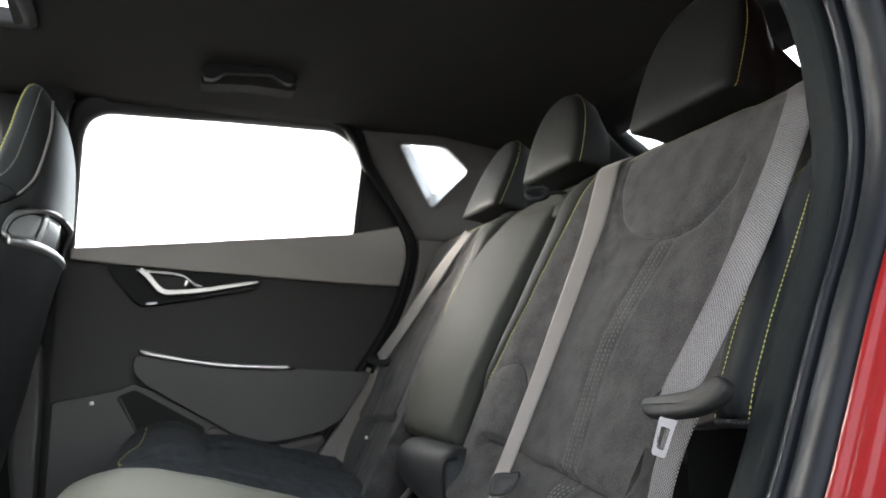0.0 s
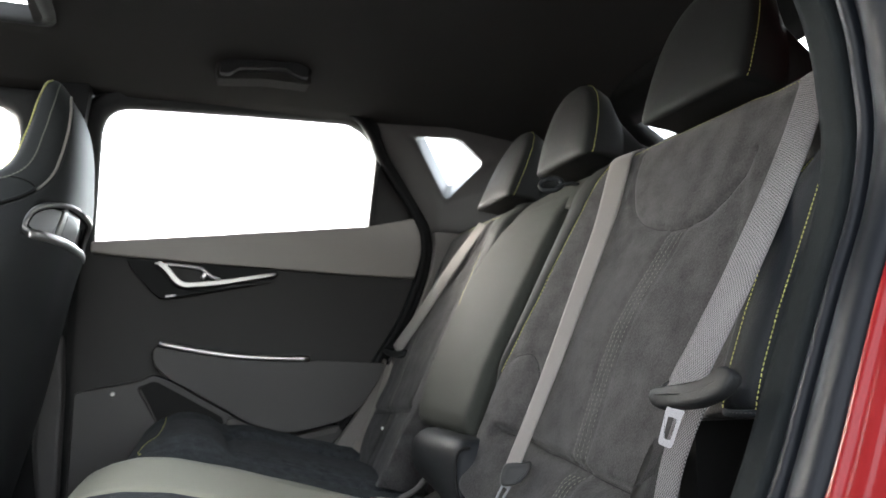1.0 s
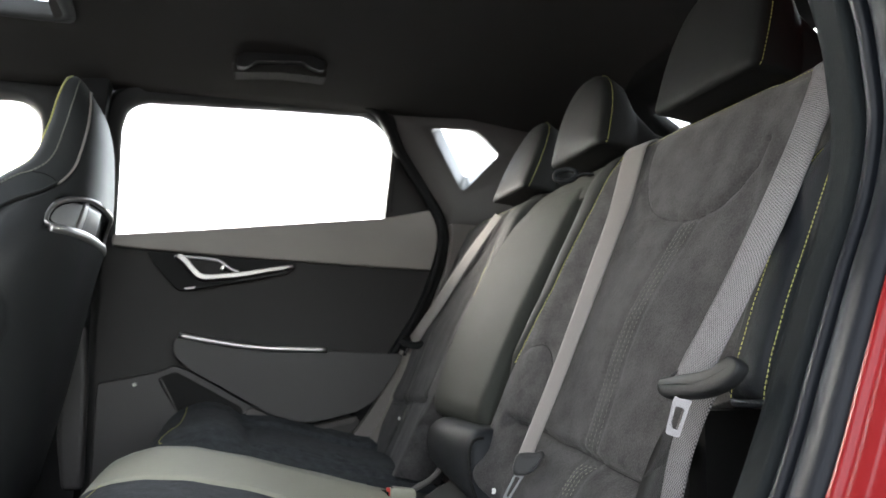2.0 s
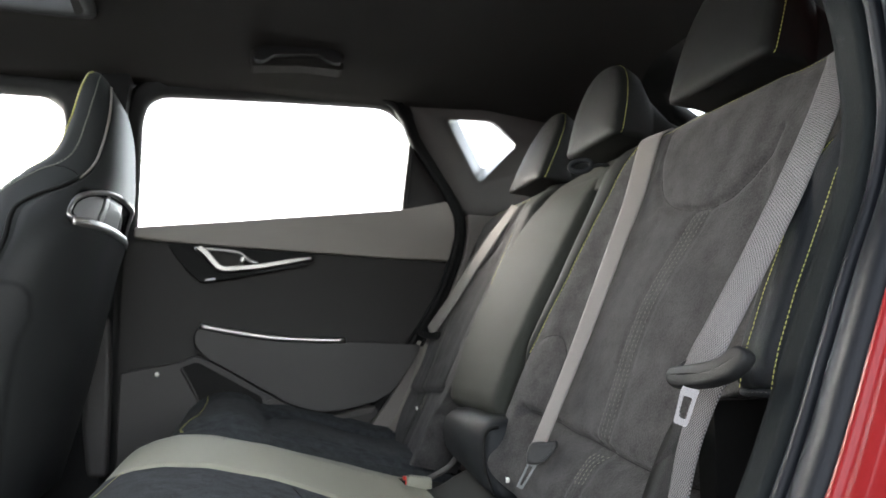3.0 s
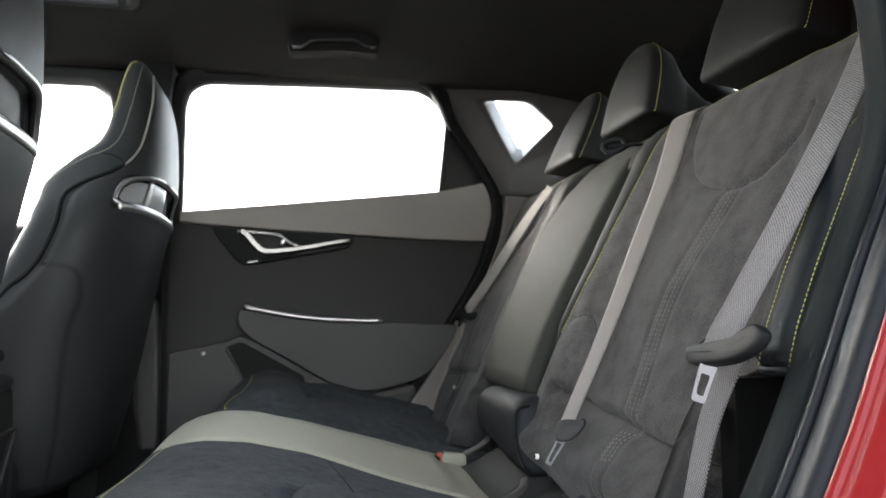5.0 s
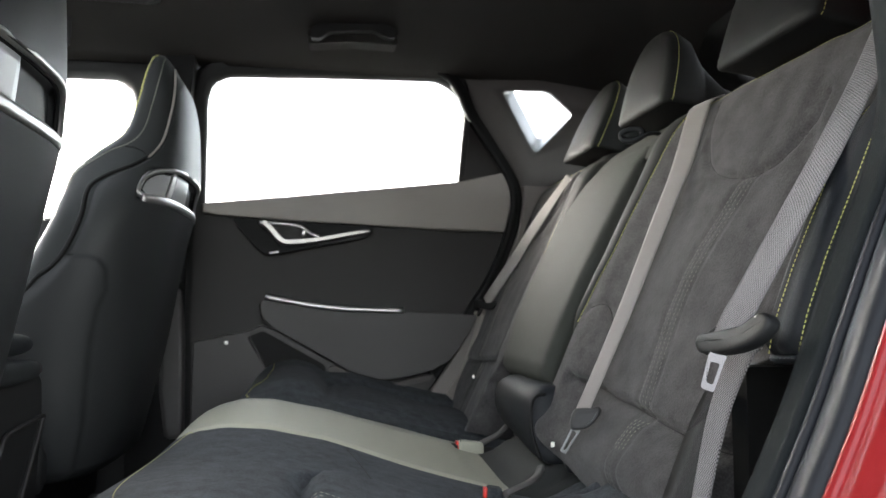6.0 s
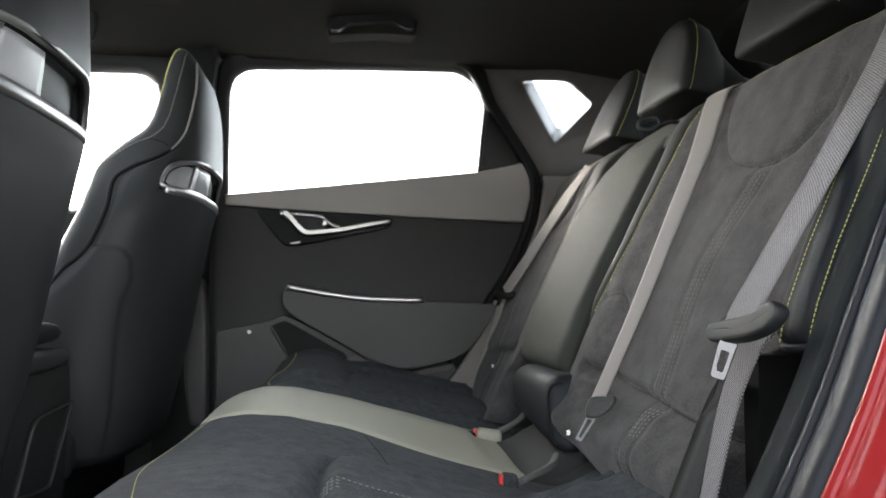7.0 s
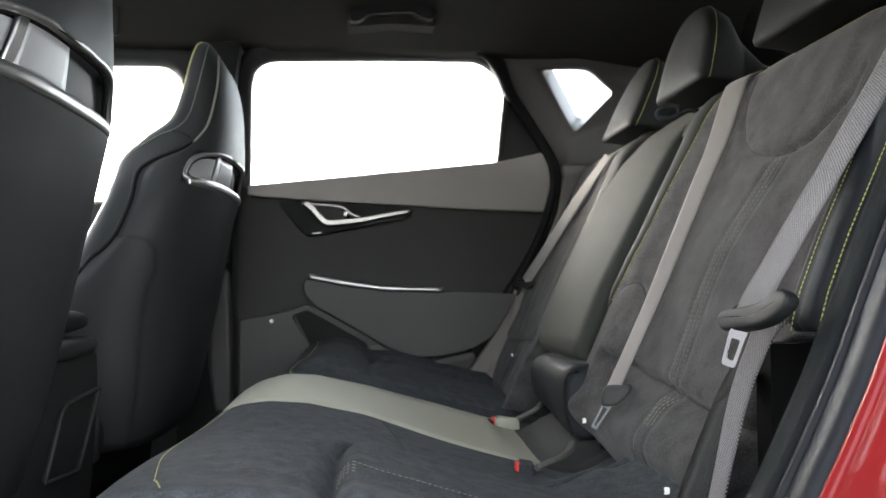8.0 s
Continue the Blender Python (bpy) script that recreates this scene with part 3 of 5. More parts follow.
    ps = [V(-0.118, DOOR_Y - 0.022, 0.722), V(-0.082, DOOR_Y - 0.022, 0.655), V(-0.06, DOOR_Y - 0.022, 0.60)]
    part("pocket_rim", sweep(catmull(ps, 5), circle(0.003, 6), (0, 1, 0)), PLASTIC_PAD, lower)
    part("screw_cap", loft([[V(-0.172 + r * math.cos(a), y, 0.709 + r * math.sin(a)) for a in [k * math.pi / 5 for k in range(10)]] for r, y in ((0.005, DOOR_Y - 0.018), (0.005, DOOR_Y - 0.024), (0.003, DOOR_Y - 0.027))]), WHITE_DOT, lower, "small bright screw cap")
    part("grip", prism(fillet([(0.075, 0.648), (0.09, 0.652), (0.20, 0.600), (0.34, 0.628), (0.33, 0.612), (0.19, 0.585), (0.075, 0.62)], 0.004, 2), DOOR_Y - 0.032, DOOR_Y), PILLAR, lower, "grey grip edge", bevel=0.003)

    # body seal that frames the door behind
    seal = catmull([V(-0.05, 0, 1.425), V(0.20, 0, 1.432), V(0.352, 0, 1.424), V(0.412, 0, 1.375), V(0.462, 0, 1.29), V(0.545, 0, 1.165), V(0.572, 0, 1.09), V(0.560, 0, 1.0), V(0.515, 0, 0.885), V(0.44, 0, 0.765), V(0.37, 0, 0.65), V(0.30, 0, 0.565), V(0.2, 0, 0.47)], 8)
    for q in seal:
        q.y = DOOR_Y - 0.012
        q.x -= 0.011 * smooth01((1.40 - q.z) / 0.1)
    structure("seal_door", sweep(seal, [(0.0145, -0.02), (0.0155, 0.0), (0.011, 0.006), (0.005, 0.003), (0.0015, 0.0045), (-0.005, 0.0075), (-0.0115, 0.006), (-0.0150, 0.001), (-0.0150, -0.02)], lambda i, p: V(0, 0, 1) if i < 40 else V(1, 0, 0.0)), RUBBER_DARK, "black rubber seal round the closed door", "trim")
    # B pillar between the doors
    structure("pillar_b", prism(fillet([(-0.39, 0.28), (-0.39, 1.0), (-0.388, 1.20), (-0.355, 1.402), (-0.258, 1.412), (-0.272, 1.25), (-0.282, 1.0), (-0.275, 0.28)], 0.01, 3), 1.775, 1.86), RUBBER_DARK, "black pillar trim between the doors", "pillar", bevel=0.012)
    structure("pillar_trim", prism(fillet([(-0.300, 0.49), (-0.316, 0.60), (-0.315, 0.825), (-0.300, 0.842), (-0.272, 0.838), (-0.262, 0.72), (-0.258, 0.49)], 0.014, 4), 1.752, 1.785), PLASTIC_PAD, "dark lower pillar cover", "pillar", bevel=0.012)
    anchor = thing("belt_anchor", "black belt anchor with a bright bolt on the pillar", "belt anchor")
    part("cover", prism(fillet([(-0.298, 0.855), (-0.302, 0.93), (-0.288, 0.975), (-0.276, 0.93), (-0.274, 0.855)], 0.008, 3), 1.752, 1.79), PLASTIC, anchor, bevel=0.005)
    part("bolt", loft([[V(-0.285 + r * math.cos(a), y, 0.8505 + r * math.sin(a)) for a in [k * math.pi / 5 for k in range(10)]] for r, y in ((0.006, 1.77), (0.006, 1.752), (0.003, 1.748))]), STEEL, anchor, "bright steel bolt")
    hook = thing("coat_hook", "small black coat hook on the headliner", "hook")
    part("body", loft([[V(-0.535 + a * k, 1.70 + b * k, z) for a, b in circle(0.015, 14, 0.011)] for k, z in ((1.0, 1.47), (1.0, 1.415), (0.85, 1.395), (0.5, 1.388))]), PLASTIC, hook)
    return door


build_door()


def build_ceiling_handle():
    h = thing("grab_handle", "black folding grab handle folded flat against the headliner", "handle")
    grip = fillet([(0.020, 1.424), (0.022, 1.446), (0.034, 1.458), (0.110, 1.464), (0.192, 1.4675), (0.214, 1.459), (0.220, 1.437), (0.204, 1.434), (0.181, 1.4425), (0.168, 1.451), (0.110, 1.4455), (0.064, 1.4405), (0.052, 1.431), (0.040, 1.423)], 0.006, 3)
    part("bar", prism(grip, 1.640, 1.664), PLASTIC, h, bevel=0.005)
    for x, z in ((0.034, 1.446), (0.206, 1.457)):
        part("mount", loft([[V(x + a * k, y, z + b * k) for a, b in circle(0.022, 16, 0.016)] for k, y in ((0.7, 1.654), (1.0, 1.664), (1.05, 1.72))]), HEADLINER, h, "rounded handle mount")
    plate = fillet([(0.014, 1.418), (0.016, 1.460), (0.032, 1.470), (0.196, 1.478), (0.222, 1.468), (0.228, 1.428), (0.12, 1.430)], 0.010, 3)
    part("base_plate", prism(plate, 1.668, 1.72), HEADLINER, h, "dark mounting plate")


build_ceiling_handle()


# ---------------------------------------------------------------- rear bench seat
def seg_dist(p, a, b):
    ab = b - a
    t = max(0.0, min(1.0, (p - a).dot(ab) / max(1e-9, ab.length_squared)))
    return (p - (a + ab * t)).length


BOUNDS = {}


def line_dist(y, z, line):
    p = Vector((y, z))
    if id(line) not in BOUNDS:
        BOUNDS[id(line)] = (min(q.x for q in line) - 0.03, max(q.x for q in line) + 0.03, min(q.y for q in line) - 0.03, max(q.y for q in line) + 0.03)
    b = BOUNDS[id(line)]
    if y < b[0] or y > b[1] or z < b[2] or z > b[3]:
        return 1.0
    return min(seg_dist(p, a, b) for a, b in zip(line, line[1:]))


def poly2(pts, n=5):
    return [Vector((q.x, q.y)) for q in catmull([(a, b, 0) for a, b in pts], n)]


PAD = poly2([(0.912, 1.10), (0.900, 1.045), (0.866, 0.995), (0.815, 0.966), (0.752, 0.953), (0.702, 0.959), (0.675, 0.977), (0.656, 1.006), (0.648, 1.03)])
LOW_SEAM = poly2([(1.0, 0.690), (0.884, 0.676), (0.830, 0.673), (0.759, 0.666), (0.697, 0.660), (0.646, 0.657), (0.58, 0.657)])
SIDE_SEAM = poly2([(0.660, 1.03), (0.635, 0.93), (0.615, 0.80), (0.60, 0.70), (0.59, 0.655)])
ROUND_SEAM = poly2([(1.03, 0.795), (0.985, 0.800), (0.955, 0.775), (0.935, 0.735), (0.925, 0.69)])


ROWS_Y = [(0.565, 0.752), (0.60, 0.762), (0.63, 0.771), (0.65, 0.777), (0.71, 0.776), (0.796, 0.778), (0.837, 0.773), (0.874, 0.764), (0.912, 0.752), (0.95, 0.742)]


def bench_relief(y, z):
    """How far the near half of the backrest stands proud of its plane."""
    d = 0.0
    d += 0.018 * smooth01((0.60 - y) / 0.10) * smooth01((z - 0.70) / 0.06)    # towards the side bolster
    d += 0.022 * smooth01((y - 0.93) / 0.09) * smooth01((1.13 - z) / 0.07)    # towards the armrest
    d += 0.012 * gauss(z - 0.83, 0.10) * gauss(y - 0.80, 0.16)                # lumbar
    d += 0.016 * smooth01((0.655 - z) / 0.04) - 0.042 * smooth01((0.615 - z) / 0.065)   # lower roll
    d -= 0.006 * gauss(line_dist(y, z, PAD), 0.005)
    d -= 0.016 * gauss(line_dist(y, z, LOW_SEAM), 0.009)
    d -= 0.003 * gauss(line_dist(y, z, SIDE_SEAM), 0.010)
    d -= 0.004 * gauss(line_dist(y, z, ROUND_SEAM), 0.006)
    if 0.56 < z < 0.955:
        q = y - curve1(ROWS_Y, z)
        d -= 0.0022 * gauss(abs(q) - 0.017, 0.005) + 0.0008 * gauss(q, 0.012)
    inside = smooth01((z - 0.955) / 0.02) * smooth01((y - 0.67) / 0.02) * smooth01((0.92 - y) / 0.02)
    d += 0.004 * inside
    d += 0.0025 * noise.noise(Vector((y * 9, z * 9, 0.3))) + 0.0012 * noise.noise(Vector((y * 30, z * 22, 3.1)))
    return d


def bench_point(y, z, extra=0.0, side=0):
    """A point of the backrest; side 1: the far half, the near one's mirror image."""
    yy = y if not side else 2.44 - y
    return V(back_x(z) - bench_relief(yy, max(z, 0.668) if side else z) - extra, y, z)


TOP_Z = 1.116


EDGE = [(q.x, q.y) for q in poly2([(0.548, 0.72), (0.553, 0.815), (0.566, 0.900), (0.582, 0.950), (0.62, 1.008), (0.67, 1.044), (0.705, 1.051), (0.75, 1.056), (0.80, 1.047), (0.85, 1.036), (0.91, 1.025), (0.975, 1.015), (1.04, 1.005), (1.12, 0.995)], 8)]


def edge_y(z):
    """The seam between the suede half and its leather border."""
    return curve1(EDGE, z)


def border(side):
    def fn(u, v):
        z = lerp(0.672, TOP_Z + 0.004, v)
        y = lerp(edge_y(z) + 0.0005, 1.082, u)
        p = bench_point(min(y, 1.05), z, 0.0)
        p.x += 0.0035 * gauss(u, 0.06) + 0.030 * smooth01((u - 0.55) / 0.45) ** 2 - 0.006 * gauss(u - 0.3, 0.3)
        p.x += 0.018 * smooth01((z - TOP_Z + 0.03) / 0.03) ** 2 + 0.022 * smooth01((0.80 - z) / 0.09)
        p.y = 2.44 - y if side else y
        return p

    return surface(14, 60, fn, back=(0.07, 0, -0.02))


def back_panel(side):
    ya = 1.834 if side else 0.503

    def fn(u, v):
        s = v * 1.06
        if s <= 1.0:
            z = lerp(0.548, TOP_Z, s)
        else:
            z = TOP_Z
        y0 = ya
        if not side:
            y0 = lerp(0.583, 0.503, smooth01((z - 0.735) / 0.03))
        ye = edge_y(z) if not side else 2.44 - max(edge_y(z), 1.03)
        y = lerp(y0, ye, u)
        p = bench_point(y, z, 0, side)
        e = u * abs(ye - y0) if u < 0.5 else min(1, 0.010 + (1 - u) * abs(ye - y0))
        p.x += 0.018 * (1 - math.sqrt(max(0, 1 - (1 - min(1, e / 0.018)) ** 2)))
        if z > TOP_Z - 0.03:
            a = (z - TOP_Z + 0.03) / 0.03
            p.x += 0.018 * a * a
        if s > 1:
            a = (s - 1) / 0.06
            p.x += 0.06 * a
            p.z += 0.012 * math.sin(a * math.pi)
        return p

    return surface(150, 190, fn, back=(0.09, 0, -0.02))


def build_bench():
    bench = thing("rear_bench_seat", "three-place rear bench in dark suede and grey leather, yellow stitching", "car seat")
    near = part("backrest", back_panel(0), SUEDE, bench, "dark grey suede backrest half")
    far = part("backrest", back_panel(1), SUEDE, bench, "dark grey suede backrest half")

    # side bolster next to the open door
    def bolster_off(z):
        return curve1([(0.75, 0.046), (0.767, 0.0505), (0.79, 0.0545), (0.835, 0.0575), (0.90, 0.0575), (0.97, 0.058), (1.0, 0.050), (1.05, 0.028), (1.12, -0.010)], z)

    def bolster():
        rings = []
        for k in range(29):
            z = lerp(0.752, 1.10, k / 28)
            xf = back_x(z) - bolster_off(z)
            sec = [(0.085, 0.524), (0.03, 0.524), (0.010, 0.521), (0.001, 0.514), (-0.002, 0.507), (0.0005, 0.5025), (-0.004, 0.490), (-0.0045, 0.476), (-0.002, 0.4685), (0.0008, 0.4655), (0.0, 0.462), (0.004, 0.450), (0.012, 0.440), (0.026, 0.432), (0.05, 0.428), (0.085, 0.428)]
            fall = 0.032 * smooth01((z - 0.93) / 0.09)
            rings.append([V(xf + a + 0.012 * (k == 0) + fall * smooth01((y - 0.472) / 0.03), y, z) for a, y in sec])
        return loft(rings)

    bo = part("bolster", bolster(), LEATHER, bench, "smooth black leather side bolster")
    for y in (0.5035, 0.4655):
        path = [V(back_x(z) - bolster_off(z) - 0.0008 + 0.032 * smooth01((z - 0.93) / 0.09) * smooth01((y - 0.472) / 0.03), y, z) for z in [0.757 + 0.0113 * i for i in range(31)]]
        part("stitching", stitches(path, (-1, 0, 0.4), 0.0030, 0.0015, 0.0006), YELLOW, bo, "yellow thread seam")
    hem = catmull([V(back_x(0.76) - 0.022, 0.430, 0.757), V(back_x(0.76) - 0.046, 0.454, 0.756), V(back_x(0.76) - 0.052, 0.486, 0.754), V(back_x(0.76) - 0.042, 0.510, 0.753)], 5)
    part("hem", sweep(hem, circle(0.0032, 8), (0, 0, 1)), LEATHER, bo, "folded leather hem")
    part("hem_stitching", stitches([p + V(-0.0034, 0, 0.0005) for p in hem], (-1, 0, 0.2), 0.0030, 0.0016, 0.0004), PLASTIC_PAD, bo, "dark stitched hem edge")

    # fabric side below the bolster
    def wing(u, v):
        z = lerp(0.50, 0.722, v)
        left = curve1([(0.50, 0.326), (0.6075, 0.363), (0.643, 0.378), (0.673, 0.391), (0.70, 0.404), (0.722, 0.418)], z)
        right = curve1([(0.50, 0.354), (0.614, 0.379), (0.648, 0.387), (0.677, 0.392), (0.70, 0.399), (0.722, 0.411)], z)
        puff = math.sin(u * math.pi) * smooth01((0.722 - z) / 0.05)
        return V(lerp(left, right, u) - 0.004 * puff, lerp(0.580, 0.552, u) - 0.008 * puff, z)

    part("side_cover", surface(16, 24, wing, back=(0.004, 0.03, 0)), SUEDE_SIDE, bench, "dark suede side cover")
    part("side_stitching", stitches([wing(0.5, k / 24) + V(-0.0012, -0.0015, 0) for k in range(23)], (-0.3, -0.95, 0.2), 0.0035, 0.0035, 0.0004), RUBBER_DARK, bench)
    # solid black blocks that stand in for the cavity's deep shade
    part("well_shade", box(0.428, 0.62, 0.556, 0.5815, 0.40, 0.742), RUBBER_DARK, bench, "black block for the shade in the cavity beside the backrest")
    part("well_shade", box(0.50, 0.62, 0.405, 0.555, 0.40, 0.745), RUBBER_DARK, bench, "black block for the shade in the cavity beside the backrest")

    # seams with contrast thread
    def on(pts, side=0, lift=0.0008):
        out = []
        for y, z in pts:
            y2 = 2.44 - y if side else y
            out.append(bench_point(y2, z, lift, side))
        return out

    rows = poly2([(0.742, 0.9495), (0.752, 0.912), (0.764, 0.874), (0.773, 0.837), (0.778, 0.796), (0.778, 0.755), (0.776, 0.71), (0.772, 0.676)], 8)
    rows2 = poly2([(0.774, 0.661), (0.778, 0.650), (0.776, 0.640), (0.771, 0.630)], 8)
    rows3 = poly2([(0.771, 0.629), (0.766, 0.615), (0.758, 0.59), (0.752, 0.565)], 8)
    for side in (0, 1):
        host = far if side else near
        for k in range(4):
            o = (k - 1.5) * 0.0085
            part("stitching", stitches(on([(p.x + o, p.y) for p in rows], side), (-1, 0, 0.45), 0.0034, 0.0028, 0.00042), PALE, host, "pale green contrast stitch row")
            part("stitching", stitches(on([(p.x + o, p.y) for p in rows2], side), (-1, 0, 0.45), 0.0036, 0.0026, 0.0006), PALE_BRIGHT, host, "pale green contrast stitch row")
            part("stitching", stitches(on([(p.x + o, p.y) for p in rows3], side), (-1, 0, 0.45), 0.0036, 0.0026, 0.0005), THREAD_DARK, host, "dark contrast stitch row")
        for seam, r in ((PAD, 0.0005), (LOW_SEAM, 0.0008), (ROUND_SEAM, 0.0007)):
            part("seam", sweep([Vector(q) for q in on([(p.x, p.y) for p in seam], side, 0.0003)], circle(r, 6), (0, 0, 1) if seam is not PAD else (-1, 0, 0.4)), RUBBER_DARK, host, "dark sewn crease")
        part("border", border(side), LEATHER_BORDER, bench, "dark grey leather border beside the armrest")
        edge = [(edge_y(z) - 0.0035, z) for z in [lerp(1.098, 0.768, i / 60) for i in range(61)]]
        part("edge_stitching", stitches(on(edge, side, 0.0004), (-1, 0.1, 0.4), 0.0042, 0.0018, 0.0008), YELLOW, host, "yellow seam along the backrest edge")
        def roll(y, z):
            return V(back_x(z) + 0.018 * ((z - TOP_Z + 0.03) / 0.03) ** 2 - bench_relief(y, z) - 0.001, 2.44 - y if side else y, z)

        part("top_stitching", stitches([roll(0.53 + 0.01 * i, 1.107) for i in range(48)], (-0.8, 0, 0.6), 0.0038, 0.0020, 0.00045), YELLOW, host, "yellow seam along the top edge")
        part("top_stitching", stitches([roll(0.545 + 0.01 * i, 1.097 - 0.0004 * i) for i in range(11)], (-0.9, 0, 0.5), 0.0036, 0.0024, 0.0004), PALE, host, "pale seam below the top edge")

    # folding centre armrest
    def arm_ring(z, w0, w1, front, depth):
        x = back_x(z) - front
        m = lerp(w0, w1, 0.5)
        side = [(depth, 0.0), (0.020, 0.0), (0.0165, -0.0012), (0.0135, 0.0004), (0.009, 0.0006), (0.0045, 0.0030), (0.0015, 0.0075), (0.0, 0.014), (-0.0008, 0.026), (-0.0020, 0.060), (-0.0028, 0.095)]
        sec = [(a, w0 + b) for a, b in side] + [(-0.003, m)] + [(a, w1 - b) for a, b in reversed(side)]
        return [V(x + a, y, z + a * -0.45) for a, y in sec]

    def arm_w(z):
        return curve1([(0.668, 1.068), (0.78, 1.082), (0.95, 1.092), (1.10, 1.110)], z), curve1([(0.668, 1.325), (0.78, 1.365), (0.90, 1.395), (1.0, 1.395), (1.10, 1.37)], z)

    rings = []
    for z, f, inset in ((0.667, -0.006, 0.035), (0.670, 0.012, 0.018), (0.677, 0.026, 0.008), (0.690, 0.037, 0.002), (0.71, 0.042, 0.0), (0.78, 0.044, 0), (0.86, 0.040, 0), (0.94, 0.033, 0), (1.0, 0.026, 0.002), (1.045, 0.018, 0.006), (1.075, 0.005, 0.012), (1.10, -0.02, 0.02)):
        rings.append(arm_ring(z, arm_w(z)[0] + inset, arm_w(z)[1] - inset, f, 0.08))
    part("armrest", loft(rings), LEATHER_GREY, bench, "folded-up grey-green leather centre armrest")
    gap = box(0.44, 0.60, 1.040, 1.42, 0.60, 1.07)
    for v in gap.verts:
        v.co.x += (v.co.z - 0.6) * 0.42
    part("armrest_bay", gap, RUBBER_DARK, bench, "black bay behind the armrest")
    # padded shoulder above the armrest and lower block
    bm = surface(30, 16, lambda u, v: V(back_x(lerp(1.05, 1.112, v)) - 0.006 + 0.03 * v * v, lerp(1.030, 1.41, u), lerp(1.05, 1.112, v) + 0.006 * math.sin(u * math.pi) * v), back=(0.09, 0, -0.02))
    part("shoulder", bm, LEATHER_GREY, bench, "grey leather centre shoulder")

    def block_ring(z, x, w0, w1, r=0.02):
        return [V(x, w0 + r, z), V(x + 0.3 * r, w0 + 0.3 * r, z), V(x + r, w0, z), V(x + 0.12, w0, z), V(x + 0.12, w1, z), V(x + r, w1, z), V(x + 0.3 * r, w1 - 0.3 * r, z), V(x, w1 - r, z)]

    rings = [block_ring(z, x, w0, w1, r) for z, x, w0, w1, r in ((0.570, 0.378, 0.985, 1.010, 0.008), (0.576, 0.370, 0.983, 1.040, 0.012), (0.585, 0.366, 0.984, 1.092, 0.016), (0.595, 0.363, 0.990, 1.146, 0.02), (0.603, 0.361, 0.996, 1.200, 0.02),
             (0.612, 0.360, 1.002, 1.235, 0.02), (0.628, 0.360, 1.008, 1.252, 0.02), (0.648, 0.361, 1.012, 1.256, 0.02), (0.661, 0.364, 1.016, 1.250, 0.02), (0.670, 0.370, 1.020, 1.240, 0.02), (0.676, 0.379, 1.024, 1.230, 0.02), (0.678, 0.395, 1.03, 1.22, 0.02))]
    part("centre_block", loft(rings), LEATHER, bench, "black leather block below the armrest")
    rings = [block_ring(z, x, w0, w1, 0.008) for z, x, w0, w1 in ((0.560, 0.404, 0.965, 0.990), (0.580, 0.400, 0.972, 0.996), (0.60, 0.398, 0.984, 1.006), (0.628, 0.398, 0.994, 1.016), (0.648, 0.400, 1.00, 1.022), (0.657, 0.404, 1.003, 1.024), (0.662, 0.412, 1.005, 1.025))]
    part("hinge_cover", loft(rings), LEATHER, bench, "black leather flap beside the block")
    piping = catmull([V(0.384, 1.012, 0.667), V(0.374, 1.014, 0.666), V(0.365, 1.0145, 0.658), V(0.360, 1.009, 0.640), V(0.360, 1.004, 0.615), V(0.362, 0.993, 0.595), V(0.367, 0.985, 0.578)], 5)
    part("piping", sweep(piping, circle(0.0026, 8), (0, 1, 0)), RUBBER_DARK, bench, "black piping of the block")
    # cushion
    def cushion_z(x, y):
        base = curve1([(-0.175, 0.36), (-0.1735, 0.50), (-0.169, 0.560), (-0.160, 0.594), (-0.150, 0.607), (-0.140, 0.6135), (-0.115, 0.622), (-0.08, 0.627), (-0.02, 0.624), (0.06, 0.608), (0.15, 0.582), (0.24, 0.556), (0.32, 0.536), (0.44, 0.515)], x)
        d = 0.0
        d += 0.012 * smooth01((0.60 - y) / 0.08) + 0.012 * smooth01((y - 1.74) / 0.08)
        roll = (0.031 - 0.012 * gauss(x + 0.12, 0.045)) * smooth01((y - 1.345) / 0.11) * smooth01((0.11 - x) / 0.10)       # front roll of the far place
        side = lerp(0.012, 0.038, smooth01(x / 0.15)) * smooth01((y - 1.67) / 0.09)                                      # its bolster by the closed door
        pad = 0.010 * smooth01((y - 1.36) / 0.06) + 0.014 * smooth01((y - 1.40) / 0.2) * smooth01((x - 0.08) / 0.1)
        d += max(roll, side, pad)
        d += 0.036 * smooth01((x - 0.27) / 0.08) * smooth01((0.895 - y) / 0.08)
        d += 0.010 * gauss(y - 1.19, 0.12) * smooth01((x + 0.15) / 0.1)
        d += (0.045 * smooth01((x - 0.345) / 0.09) + 0.025 * smooth01((x - 0.32) / 0.05) * smooth01((y - 0.97) / 0.03)) * smooth01((1.24 - y) / 0.06)
        lo, hi = strip_y(x)
        if lo < y < hi:                                                                 # lengthwise fold of the centre strip
            m = lerp(1.200, 1.135, (x + 0.17) / 0.6)
            k = min((y - lo) / (m - lo), (hi - y) / (hi - m))
            d += 0.010 * k * smooth01((0.285 - x) / 0.012)
        for mirror in (0, 1):
            yy = 2.221 - y if mirror else y
            qa, qb = abs(yy - 0.640) - 0.105, (0.085 + 0.033 * mirror - x)
            e = math.hypot(max(qa, 0), max(qb, 0)) + min(max(qa, qb), 0) - 0.05
            d += (0.004 if mirror else 0.011) * smooth01(-e / 0.018)
            d -= (0.008 if mirror else 0.017) * gauss(e - 0.004, 0.009)
        d -= 0.004 * smooth01((x - 0.09) / 0.02) * (gauss(y - 1.452, 0.006) + gauss(y - 1.478, 0.006))
